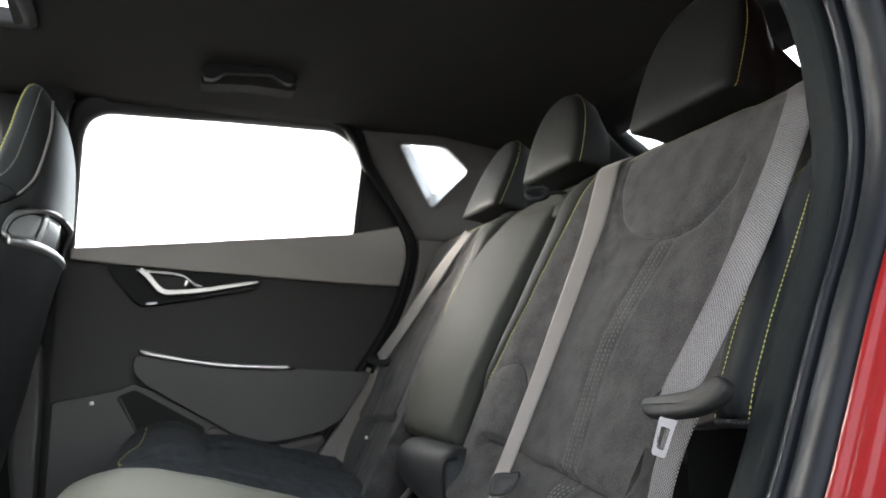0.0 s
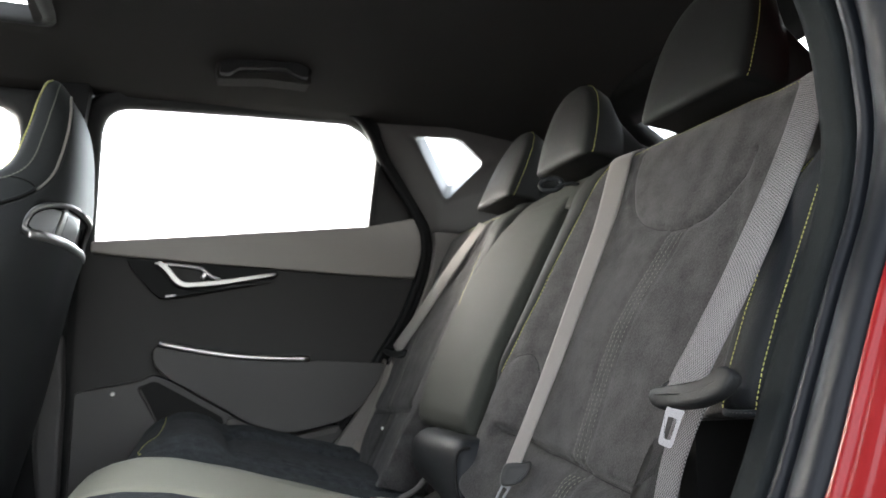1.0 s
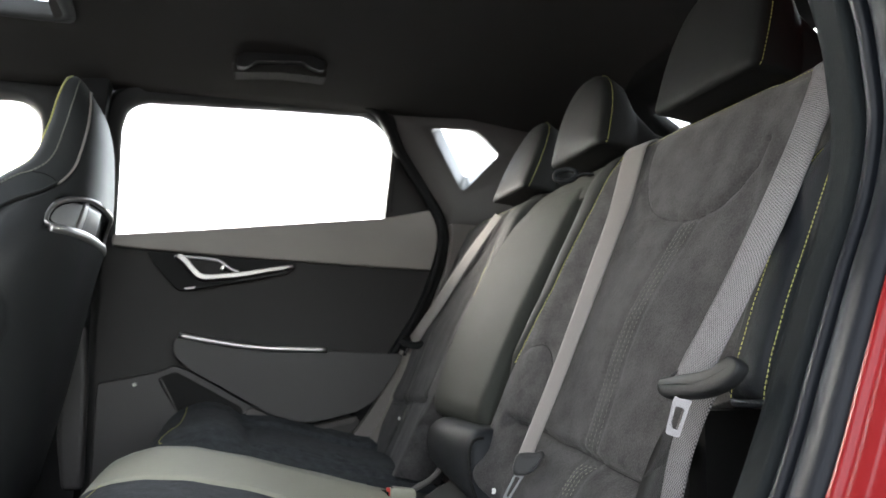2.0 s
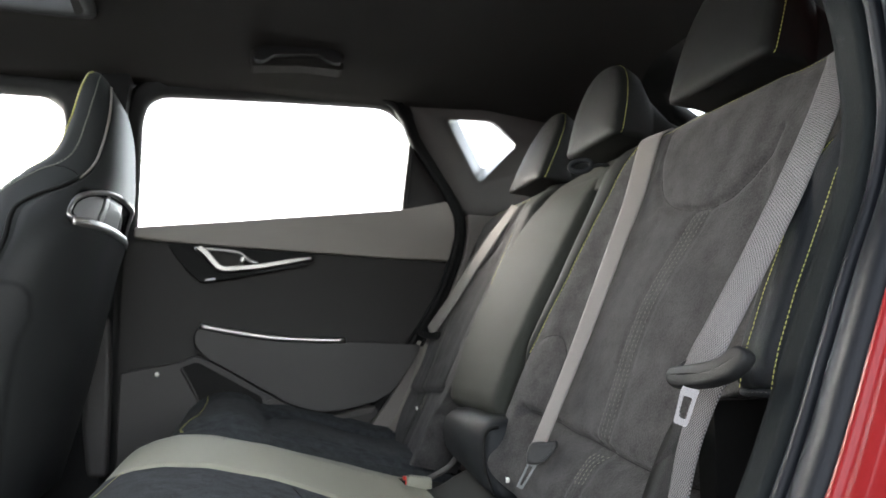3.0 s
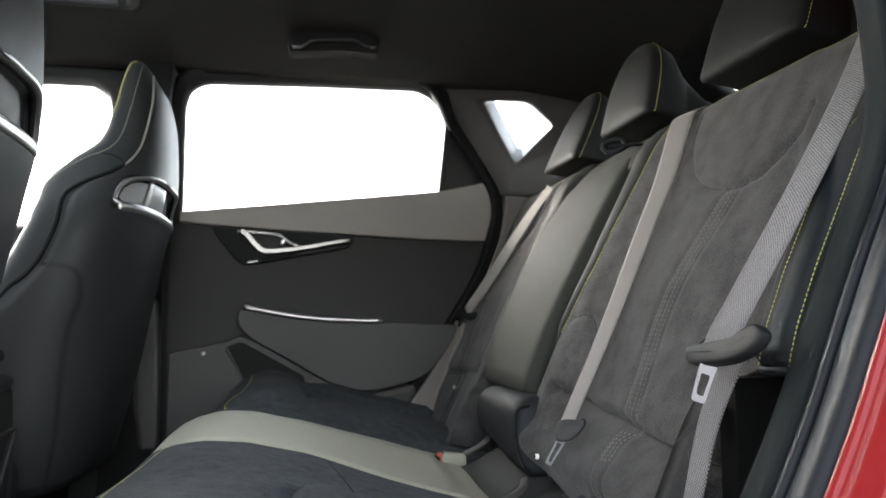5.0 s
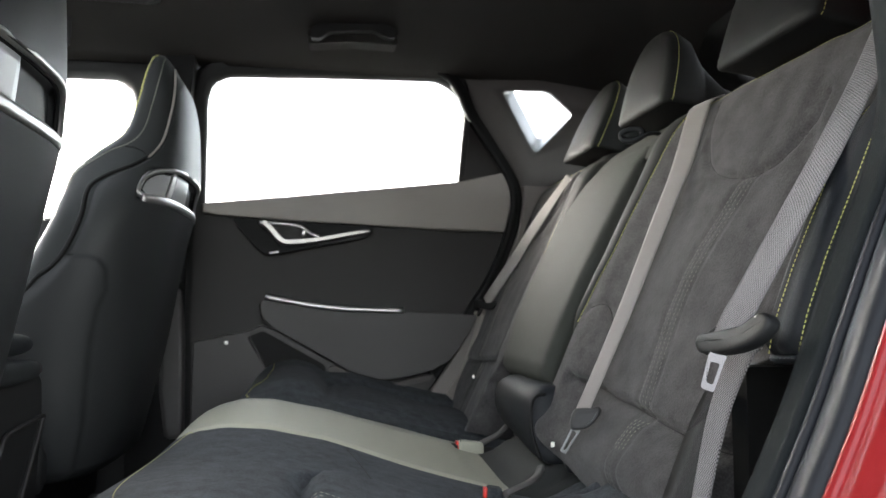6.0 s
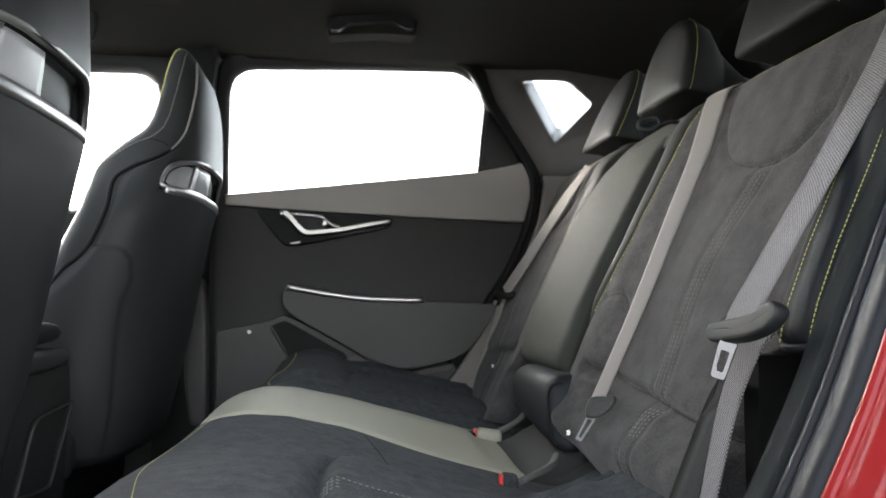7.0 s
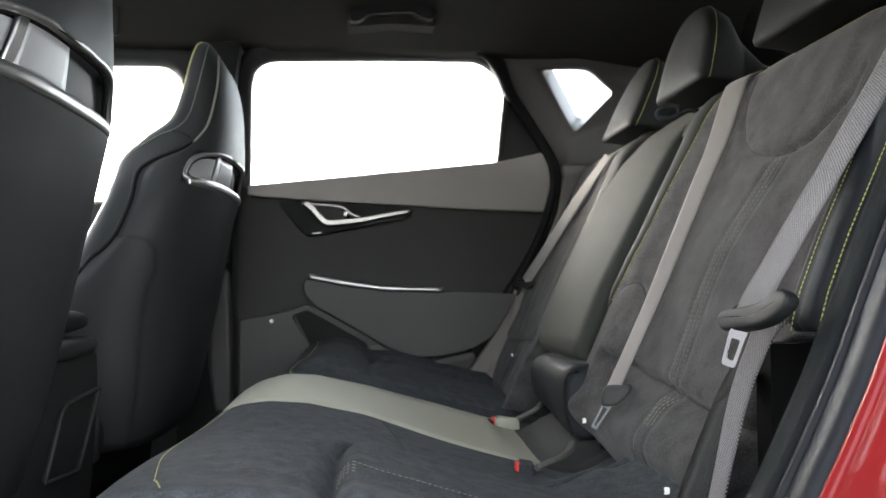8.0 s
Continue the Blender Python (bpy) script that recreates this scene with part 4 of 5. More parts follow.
        d -= 0.006 * gauss(y - strip_y(x)[0], 0.008) + 0.006 * gauss(y - strip_y(x)[1], 0.008)
        d += 0.003 * noise.noise(Vector((x * 8, y * 8, 5.0)))
        return base + d * smooth01((x + 0.17) / 0.06)

    def cushion_at(x, y, lift=0.0):
        """A point of the cushion; the front of the far half is set back, that of the near half bows forward."""
        return V(x + 0.045 * smooth01((y - 1.335) / 0.06) * smooth01((0.12 - x) / 0.24) - 0.022 * smooth01((0.95 - y) / 0.3) * smooth01(-x / 0.15), y, cushion_z(x, y) + lift)

    def strip_y(x):
        s = (x + 0.17) / 0.6
        return lerp(1.062, 0.945, s), lerp(1.318, 1.375, s)

    xs = [-0.175, -0.1745, -0.1735, -0.171, -0.169, -0.165, -0.160, -0.155, -0.150, -0.145, -0.140, -0.128, -0.115] + [-0.10 + 0.012 * i for i in range(45)]

    def cushion(lo, hi, x0=-1.0, x1=1.0):
        run = [x for x in xs if x0 <= x <= x1]
        n = len(run) - 1

        def fn(u, v):
            x = run[round(u * n)]
            a, b = lo(x), hi(x)
            y = lerp(a, b, v)
            p = cushion_at(x, y)
            e = min(v, 1 - v) * (b - a)
            p.z -= 0.010 * (1 - math.sqrt(max(0, 1 - (1 - min(1, e / 0.012)) ** 2)))
            return p

        return surface(n, 100, fn, back=None)

    seat = part("cushion", cushion(lambda x: 0.50, lambda x: strip_y(x)[0]), SUEDE_SEAT, bench, "dark suede seat cushion")
    part("cushion_centre", cushion(lambda x: strip_y(x)[0], lambda x: strip_y(x)[1], x1=0.325), LEATHER_LIGHT, bench, "light grey leather centre strip")
    # dark flap; its colour also holds the strip's fall into shade at the rear
    part("cushion_tail", cushion(lambda x: strip_y(x)[0], lambda x: strip_y(x)[1], x0=0.318), LEATHER_BORDER, bench, "dark grey rear flap of the centre strip, light falloff in its colour")
    seat2 = part("cushion", cushion(lambda x: strip_y(x)[1], lambda x: 1.825), SUEDE_SEAT, bench, "dark suede seat cushion")
    part("cushion_base", box(-0.16, 0.50, 0.505, 1.82, 0.28, 0.50), CARPET, bench, "black seat base")
    part("side_skirt", prism([(-0.17, 0.36), (-0.165, 0.55), (-0.13, 0.60), (0.0, 0.60), (0.36, 0.51), (0.36, 0.36)], 0.497, 0.51), LEATHER, bench, "black leather cushion side")
    near_edge = catmull([V(-0.126, 1.055, 0), V(-0.133, 0.926, 0), V(-0.131, 0.80, 0), V(-0.1185, 0.695, 0), V(-0.107, 0.624, 0), V(-0.0945, 0.560, 0), V(-0.086, 0.530, 0), V(-0.078, 0.503, 0)], 10)
    far_edge = catmull([V(-0.112, 1.372, 0), V(-0.130, 1.405, 0), V(-0.123, 1.434, 0), V(-0.107, 1.48, 0), V(-0.10, 1.55, 0), V(-0.10, 1.68, 0), V(-0.10, 1.80, 0)], 10)
    for host, path, r in ((seat, near_edge, 0.0007), (seat2, far_edge, 0.0013)):
        path = [cushion_at(p.x, p.y, 0.0018) for p in path]
        part("front_stitching", stitches(path, (-0.5, 0, 0.85), 0.0040, 0.0018, r), YELLOW, host, "yellow seam along the front edge")
    for host, m in ((seat, 0), (seat2, 1)):
        ring = [(0.30 - 0.0108 * i, 0.796) for i in range(20)] + [(0.085 - 0.051 * math.sin(a), 0.745 + 0.051 * math.cos(a)) for a in [math.pi / 24 * i for i in range(13)]]
        ring += [(0.034, 0.735 - 0.01 * i) for i in range(20)]
        crease = [cushion_at(x + 0.033 * m, 2.221 - y if m else y, 0.0006) for x, y in ring]
        part("seam", sweep(crease, circle(0.0010, 6), (0, 0, 1)), RUBBER_DARK, host, "dark sewn crease round the seat pad")
    for k in range(4):
        row = [cushion_at(0.037 + 0.004 * i, 0.660 - 0.0115 * k - 0.012 * smooth01(i / 12), 0.0012) for i in range(50)]
        cut = 50 if k == 0 else 6
        part("stitching", stitches(row[:cut], (0, 0, 1), 0.0036, 0.0024, 0.0006), PALE_BRIGHT, seat, "pale green contrast stitch row")
        if k:
            part("stitching", stitches(row[cut - 1:], (0, 0, 1), 0.0036, 0.0024, 0.0005), THREAD_DARK, seat, "dark contrast stitch row")
    for y in (1.452, 1.478):
        pts = [cushion_at(0.105 + 0.008 * i, y, 0.0004) for i in range(28)]
        part("stitching", stitches(pts, (0, 0, 1), 0.0036, 0.0024, 0.0006), THREAD_DARK, seat2, "dark stitch row")
    fold = catmull([V(0.088, 0.985, 0), V(0.095, 0.95, 0), V(0.104, 0.90, 0), V(0.110, 0.855, 0), V(0.113, 0.825, 0)], 6)
    part("seam", sweep([cushion_at(p.x, p.y, 0.0002) for p in fold], circle(0.0008, 6), (0, 0, 1)), RUBBER_DARK, seat, "dark sewn crease")
    return bench, cushion_z


BENCH, cushion_z = build_bench()


# ---------------------------------------------------------------- headrests
def headrest_ring(yc, x, zlo, h, half, lean, power=2.8, scale=1.0, flat=0.010):
    """An arched section across the headrest: flat below with tight corners, round above."""
    side = []
    for k in range(5):
        a = math.pi / 2 * k / 4
        side.append((half - flat + flat * math.sin(a), flat - flat * math.cos(a)))
    for k in range(1, 17):
        a = math.pi / 2 * k / 16
        t = math.sin(a)
        side.append((half * (1 - (t * 0.9999) ** power) ** (1 / 2.3), lerp(flat, h, t)))
    pts = [(-y, z) for y, z in side] + [(y, z) for y, z in reversed(side)]
    zc = 0.42 * h
    return [V(x + lean * (zc + (z - zc) * scale), yc + y * scale, zlo + zc + (z - zc) * scale) for y, z in pts]


def build_headrest(yc, x, zlo, h, half, lean, power, tail=1.42, lift=0.0):
    rings = []
    for dx, sc, dz, dh, dw, dl in ((-0.0035, 0.30, 0, 0, 1, 1), (-0.003, 0.6, 0, 0, 1, 1), (-0.001, 0.85, 0, 0, 1, 1), (0.002, 0.95, 0, 0, 1, 1), (0.006, 0.985, 0, 0, 1, 1), (0.012, 1.0, 0, 0, 1, 1),
                                   (0.0155, 0.994, 0, 0, 1, 1), (0.019, 1.0, 0, 0, 1, 1), (0.045, 1.0, -0.003, -0.012, 0.99, 1), (0.070, 1.0, -0.009, -0.039, 0.98, 0.6), (0.073, 0.99, -0.009, -0.043, 0.98, 0.5),
                                   (0.076, 1.0, -0.010, -0.046, 0.98, 0.5), (0.110, 1.0, -0.022, -0.080, 1.12, 0.2), (0.150, 1.0, -0.030, -0.084 + lift, tail, 0.1), (0.215, 1.0, -0.045, -0.094 + lift, tail, 0.0)):
        rings.append(headrest_ring(yc, x + dx, zlo + dz, h + dh, half * dw, lean * dl, power, sc))
    hr = part("headrest", loft(rings), LEATHER_HEAD, BENCH, "black leather wedge-shaped rear headrest")
    ring = headrest_ring(yc, x + 0.0155, zlo, h, half + 0.0004, lean, power)
    half_n = len(ring) // 2
    for pts in (ring[2:half_n], ring[half_n:-2]):
        part("stitching", stitches(catmull(pts, 6), lambda p: (p - V(p.x, yc, zlo + 0.05)), 0.0040, 0.0014, 0.0008), YELLOW, hr, "yellow thread seam")
    # foot under the headrest, its black colour gives the gap's shadow
    low = [headrest_ring(yc, x + dx, z - 0.05, 0.055, w, 0.0) for dx, z, w in ((0.075, zlo, 0.055), (0.09, zlo - 0.005, 0.065), (0.15, zlo - 0.018, 0.065), (0.19, zlo - 0.02, 0.06))]
    part("neck", loft(low), RUBBER_DARK, BENCH, "headrest foot, blackened for the shadow in the gap")
    return hr


build_headrest(0.753, 0.576, 1.117, 0.172, 0.102, 0.30, 3.2, 1.06)
build_headrest(1.141, 0.598, 1.133, 0.148, 0.098, 0.22, 2.6, 1.08)
build_headrest(1.466, 0.598, 1.127, 0.168, 0.096, 0.45, 2.8, 1.06)

loop = thing("belt_guide", "small black leather belt guide loop on the backrest top", "belt guide")
pts = [V(0.594 + 0.0165 * math.cos(a), 1.158 - 0.010 * math.cos(a) + 0.004 * math.sin(a), 1.103 + 0.0115 * math.sin(a) + 0.002 * math.cos(a)) for a in [2 * math.pi * k / 20 for k in range(20)]]
part("loop", sweep(pts, circle(0.0024, 8, 0.0050), (0.3, 0.9, 0.3), closed_path=True), LEATHER, loop)
part("tab", surface(4, 10, lambda u, v: V(0.606 + 0.026 * v, 1.146 - 0.022 * v + 0.016 * u, 1.101 + 0.004 * math.sin(v * 3)), back=(0.001, 0, -0.003)), LEATHER, loop)


# ---------------------------------------------------------------- seat belts
def ribbon(path, width_dir, width=0.047, thick=0.0014, n=8):
    pts = catmull(path, n)
    bm = bmesh.new()
    uv = bm.loops.layers.uv.new("uv")
    acc = 0.0
    rows = []
    for i, p in enumerate(pts):
        d = (pts[min(i + 1, len(pts) - 1)] - pts[max(i - 1, 0)]).normalized()
        t = i / (len(pts) - 1)
        w = width_dir(t) if callable(width_dir) else Vector(width_dir)
        w = (w - d * w.dot(d)).normalized()
        nrm = d.cross(w)
        if i:
            acc += (p - pts[i - 1]).length
        row = []
        wd = width(t) if callable(width) else width
        for k in range(9):
            s = (k / 8 - 0.5)
            row.append((bm.verts.new(p + w * (s * wd) + nrm * (thick * (0.5 + 0.5 * (1 - (2 * s) ** 6)))), (acc, s * wd)))
        for k in range(8, -1, -1):
            s = (k / 8 - 0.5)
            row.append((bm.verts.new(p + w * (s * wd) - nrm * (thick * (0.5 + 0.5 * (1 - (2 * s) ** 6)))), (acc, s * wd)))
        rows.append(row)
    m = len(rows[0])
    for a, b in zip(rows, rows[1:]):
        for k in range(m):
            j = (k + 1) % m
            f = bm.faces.new((a[k][0], a[j][0], b[j][0], b[k][0]))
            f.smooth = True
            for lp, q in zip(f.loops, (a[k], a[j], b[j], b[k])):
                lp[uv].uv = q[1]
    bm.faces.new([q[0] for q in rows[0]])
    bm.faces.new([q[0] for q in reversed(rows[-1])])
    bmesh.ops.recalc_face_normals(bm, faces=bm.faces)
    return bm


def tongue(parent, o, along, across, up, scale=1.0, plate=None):
    """Latch plate: a rounded plastic grip with a slot and a steel plate with a hole below."""
    o = Vector(o)
    along, across, up = (Vector(v).normalized() for v in (along, across, up))

    def w(a, b, c):
        return o + (across * a + along * b + up * c) * scale

    # crescent lip in front of the webbing, rising to a lobe at one end
    lip = [Vector((q.x, q.y)) for q in catmull([(a, b, 0) for a, b in ((-0.0405, 0.0005), (-0.0355, -0.0080), (-0.0235, -0.0142), (0.004, -0.0214), (0.024, -0.0242), (0.041, -0.0226), (0.0525, -0.0160), (0.0560, -0.0080), (0.0500, -0.0002),
           (0.0425, 0.0006), (0.034, -0.0032), (0.022, -0.0042), (0.002, -0.0012), (-0.018, 0.0030), (-0.029, 0.0060), (-0.0370, 0.0058))], 4, closed=True)]

    def bow(a):
        return 0.001 - 2.0 * (a - 0.006) ** 2

    mid = Vector((0.010, -0.010))
    rings = []
    for k, h in ((0.10, -0.0050), (0.03, -0.0044), (0.0, -0.0030), (0.0, 0.0024), (0.03, 0.0042), (0.08, 0.0052), (0.14, 0.0057), (0.30, 0.0061), (0.50, 0.0063), (0.72, 0.0064), (0.92, 0.0064)):
        rings.append([w(lerp(p.x, mid.x, 0.12 * k), lerp(p.y, curve1([(-0.0405, 0.0005), (-0.029, -0.0035), (0.004, -0.0115), (0.024, -0.0142), (0.043, -0.0120), (0.056, -0.0080)], p.x), k), h + bow(lerp(p.x, mid.x, 0.12 * k))) for p in lip])
    body = loft(rings)
    grip = part("latch_grip", body, LATCH, parent, "black plastic belt latch grip")
    # ear of the rear bar that closes the slot behind the webbing
    bar = catmull([V(-0.037, 0.002, -0.003), V(-0.0300, 0.0095, -0.006), V(-0.0235, 0.0130, -0.009), V(-0.017, 0.0125, -0.012), V(-0.008, 0.0105, -0.016)], 4)
    part("slot_bar", sweep([w(p[0], p[1], p[2]) for p in bar], circle(0.0026, 8, 0.0022), up), LATCH, grip)
    # steel plate with its window
    if plate:
        o, along, up = Vector(plate[0]), Vector(plate[1]).normalized(), Vector(plate[2]).normalized()
        across = along.cross(up).normalized()
        up = across.cross(along)
    else:
        o = o - along * (0.030 * scale)
    hole = fillet([(-0.0036, 0.0078), (0.0, 0.0080), (0.0036, 0.0078), (0.0029, -0.0098), (0.0, -0.0100), (-0.0029, -0.0098)], 0.0014, 3)
    outer = fillet([(-0.0064, 0.0160), (0.0076, 0.0160), (0.0066, 0.0110), (0.0056, -0.0158), (-0.0056, -0.0158), (-0.0068, 0.0110)], 0.0025, 3)
    t = 0.0018
    rings = [[w(p.x, p.y, t) for p in outer], [w(p.x, p.y, -t) for p in outer], [w(p.x, p.y, -t) for p in hole], [w(p.x, p.y, t) for p in hole], [w(p.x, p.y, t) for p in outer]]
    pl = loft(rings, caps=False)
    bmesh.ops.remove_doubles(pl, verts=pl.verts, dist=1e-6)
    for f in pl.faces:
        f.smooth = False
    part("latch_plate", pl, STEEL, parent, "polished steel latch plate", bevel=0.0011)
    return grip


def blob_latch(parent, o, across, along):
    """Latch of the middle belt: a rounded grip and a narrow plate with a long slot."""
    across, along = across.normalized(), along.normalized()
    up = across.cross(along).normalized()

    def w(a, b, c):
        return o + across * a + along * b + up * c

    rim = [Vector((q.x, q.y)) for q in catmull([V(a, b, 0) for a, b in ((-0.014, 0.0125), (-0.0185, -0.001), (-0.017, -0.011), (-0.008, -0.0135), (0.004, -0.0120), (0.0145, -0.003), (0.021, 0.0075), (0.0175, 0.0145), (0.008, 0.0135), (-0.004, 0.0145))], 4, closed=True)]
    rings = [[w(p.x * k, p.y * k, h) for p in rim] for k, h in ((0.80, -0.007), (0.95, -0.006), (1.0, -0.003), (1.0, 0.002), (0.93, 0.0055), (0.78, 0.0072), (0.66, 0.0066), (0.4, 0.0060))]
    grip = part("latch_grip", loft(rings), LATCH_GREY, parent, "dark grey rounded plastic latch grip")
    lip = catmull([w(0.002, -0.0095, 0.0072), w(0.010, -0.004, 0.0078), w(0.0165, 0.0055, 0.0066), w(0.0155, 0.0115, 0.0050)], 5)
    part("slot_lip", sweep(lip, circle(0.0022, 8), up), LATCH_GREY, grip)
    plate = [(-0.0075, 0.004), (0.0055, 0.004), (0.0040, -0.0330), (-0.0050, -0.0330)]
    slot = [(-0.0042, -0.004), (0.0022, -0.004), (0.0010, -0.0290), (-0.0022, -0.0290)]

    def turn(p, c):
        a, b = p[0], p[1]
        return w(-0.009 + a * 0.87 + b * 0.50, -0.012 + b * 0.87 - a * 0.50, c)

    out, hole = fillet([Vector(p) for p in plate], 0.0022, 3), fillet([Vector(p) for p in slot], 0.0010, 3)
    bm = loft([[turn(p, c) for p in q] for q, c in ((out, 0.0012), (out, -0.0012), (hole, -0.0012), (hole, 0.0012), (out, 0.0012))], caps=False)
    bmesh.ops.remove_doubles(bm, verts=bm.verts, dist=1e-6)
    part("latch_plate", bm, GLOSS_TRIM, parent, "dull steel latch plate", bevel=0.0005)


def build_belts():
    b1 = thing("seat_belt", "grey woven seat belt hanging with its latch, beside the open door", "seat belt", "rear seat belts")
    part("webbing", ribbon([V(0.66, 0.600, 1.122), V(0.625, 0.582, 1.104), V(0.605, 0.570, 1.082), V(0.552, 0.541, 1.016), V(0.486, 0.512, 0.935), V(0.431, 0.493, 0.866), V(0.398, 0.4995, 0.807), V(0.386, 0.5075, 0.780), V(0.380, 0.5105, 0.766)], lambda t: V(0.05, -1, 0.08), 0.043), BELT, b1, "grey woven shoulder webbing")
    part("webbing", ribbon([V(0.424, 0.541, 0.778), V(0.421, 0.542, 0.765), V(0.413, 0.543, 0.750), V(0.392, 0.545, 0.698), V(0.369, 0.543, 0.612), V(0.356, 0.546, 0.55), V(0.343, 0.55, 0.49)], lambda t: V(lerp(0.50, 0.05, smooth01(t / 0.4)), -1.0, 0.0), lambda t: lerp(0.035, 0.020, smooth01((t - 0.2) / 0.7))), BELT, b1, "grey lap webbing")
    tongue(b1, (0.377, 0.5015, 0.776), (0.28, 0.33, 0.90), (0.11, -0.944, 0.311), (-0.954, -0.012, 0.30), 1.0, plate=((0.3674, 0.5063, 0.7428), (0.22, -0.20, 0.95), (-0.60, -0.70, -0.16)))
    b2 = thing("seat_belt", "grey seat belt of the middle place, coloured as if lit, latch hanging", "seat belt", "rear seat belts")
    part("webbing", ribbon([V(0.648, 0.972, 1.119), V(0.622, 0.961, 1.106), V(0.603, 0.945, 1.085), V(0.562, 0.919, 1.0), V(0.522, 0.898, 0.93), V(0.453, 0.889, 0.78), V(0.386, 0.871, 0.655)], lambda t: V(0.55, -1, 0.15), lambda t: lerp(0.038, 0.023, smooth01((t - 0.3) / 0.7))), BELT_LIT, b2, "grey shoulder webbing, warm light in its colour")
    blob_latch(b2, V(0.390, 0.866, 0.6515), V(0.95, -0.28, 0.1), V(0.10, 0.10, 0.99))
    b3 = thing("seat_belt", "grey seat belt by the closed door, coloured as if lit, latch hanging", "seat belt", "rear seat belts")
    part("webbing", ribbon([V(0.62, 1.56, 1.10), V(0.58, 1.58, 1.04), V(0.545, 1.62, 0.975), V(0.50, 1.68, 0.885), V(0.460, 1.735, 0.810)], lambda t: V(0.45, -1, 0.1), 0.036), BELT_LIT, b3, "grey shoulder webbing, warm light in its colour")
    tongue(b3, (0.456, 1.742, 0.810), (0.42, 0.1, 0.9), (0.5, -0.85, 0.0), (-0.8, -0.45, 0.4), 0.85)
    part("webbing", ribbon([V(0.456, 1.80, 0.785), V(0.43, 1.805, 0.70), V(0.40, 1.80, 0.62), V(0.37, 1.78, 0.56)], lambda t: V(0.5, -0.8, 0.1), 0.045), TRIM_GREY, b3, "grey lap webbing")


build_belts()


def build_buckles():
    for x, y, z, mat, lab in ((0.292, 1.205, 0.560, LEATHER_LIGHT, "pale buckle with a red button sunk in the light centre strip"), (0.270, 0.893, 0.556, SUEDE_SEAT, "dark buckle with a red button sunk in the cushion edge")):
        k = thing("belt_buckle", lab, "belt buckle", "cushion buckles")
        long, wide = (0.040, 0.0065) if y > 1.0 else (0.016, 0.005)
        body = [Vector(q) for q in ((-0.004, -0.012), (long, -0.011), (long, 0.011), (-0.004, 0.012))]
        bm = loft([[V(x + 0.5 * long + (a - 0.5 * long) * s, y + b * s, z + h - 0.10 * a) for a, b in fillet(body, 0.006, 3)] for s, h in ((1.0, -0.03), (1.0, 0.002), (0.90, 0.007), (0.7, 0.008))])
        part("body", bm, mat, k)
        bm = loft([[V(x - 0.006 + a * s, y + b * s, z + h) for a, b in fillet([Vector(q) for q in ((-0.0026, -wide), (0.0026, -wide), (0.0026, wide), (-0.0026, wide))], 0.002, 2)] for s, h in ((1, -0.02), (1, 0.006), (0.8, 0.0075))])
        part("button", bm, RED_TAB, k, "red release button")
        part("slot", box(x - 0.0012, x + 0.0006, y - 0.008, y + 0.008, z - 0.01, z + 0.0085), RUBBER_DARK, k, "dark latch slot")
        part("socket", box(x - 0.022, x - 0.007, y - 0.011, y + 0.011, z - 0.02, z + (0.002 if y > 1.0 else -0.0045)), RUBBER_DARK, k, "dark opening before the button")
        if y > 1.0:
            pts = [V(0.321, 1.212, 0.5570), V(0.342, 1.210, 0.567), V(0.3626, 1.210, 0.578), V(0.385, 1.235, 0.590)]
        else:
            pts = [V(0.285, 0.870, 0.5596), V(0.304, 0.880, 0.5636), V(0.3235, 0.895, 0.566), V(0.341, 0.915, 0.570), V(0.3526, 0.937, 0.576)]
        part("stalk", ribbon(pts, (0, 0.5, 0.8), 0.0085, 0.005, 3), PILLAR, k, "grey webbing stalk")


build_buckles()

for x, y, z in ((0.362, 0.914, 0.611), (0.352, 0.612, 0.598), (0.4125, 1.668, 0.6325)):
    tag = thing("anchor_tag", "small white child seat anchor tag in the seat crease", "tag", "anchor tags")
    part("tab", loft([[V(x + 0.3 * a - 0.0025 * k, y - 0.8 * a, z + b) for a, b in circle(0.0015 * q, 12, 0.0036 * q)] for q, k in ((0.9, -1), (1.0, -0.6), (1.0, 0.6), (0.8, 1.0))]), WHITE_DOT, tag)
    part("slot", loft([[V(x + 0.3 * a - 0.0025 * k, y - 0.8 * a, z + b) for a, b in circle(0.0007, 8, 0.0022)] for k in (0.9, 1.15)]), RUBBER_DARK, tag, "dark slot")


# ---------------------------------------------------------------- front seats
SEAT_KEYS = [  # z, rear x, front x, half width
    (0.505, -0.332, -0.52, 0.222), (0.52, -0.318, -0.54, 0.230), (0.62, -0.292, -0.55, 0.245), (0.73, -0.268, -0.54, 0.250), (0.85, -0.249, -0.465, 0.250), (0.93, -0.235, -0.424, 0.245),
    (0.985, -0.220, -0.408, 0.225), (1.03, -0.210, -0.402, 0.195), (1.07, -0.207, -0.368, 0.172), (1.11, -0.208, -0.322, 0.152), (1.17, -0.212, -0.300, 0.142), (1.22, -0.222, -0.290, 0.132), (1.25, -0.234, -0.284, 0.118), (1.272, -0.246, -0.278, 0.098), (1.288, -0.258, -0.274, 0.055)]


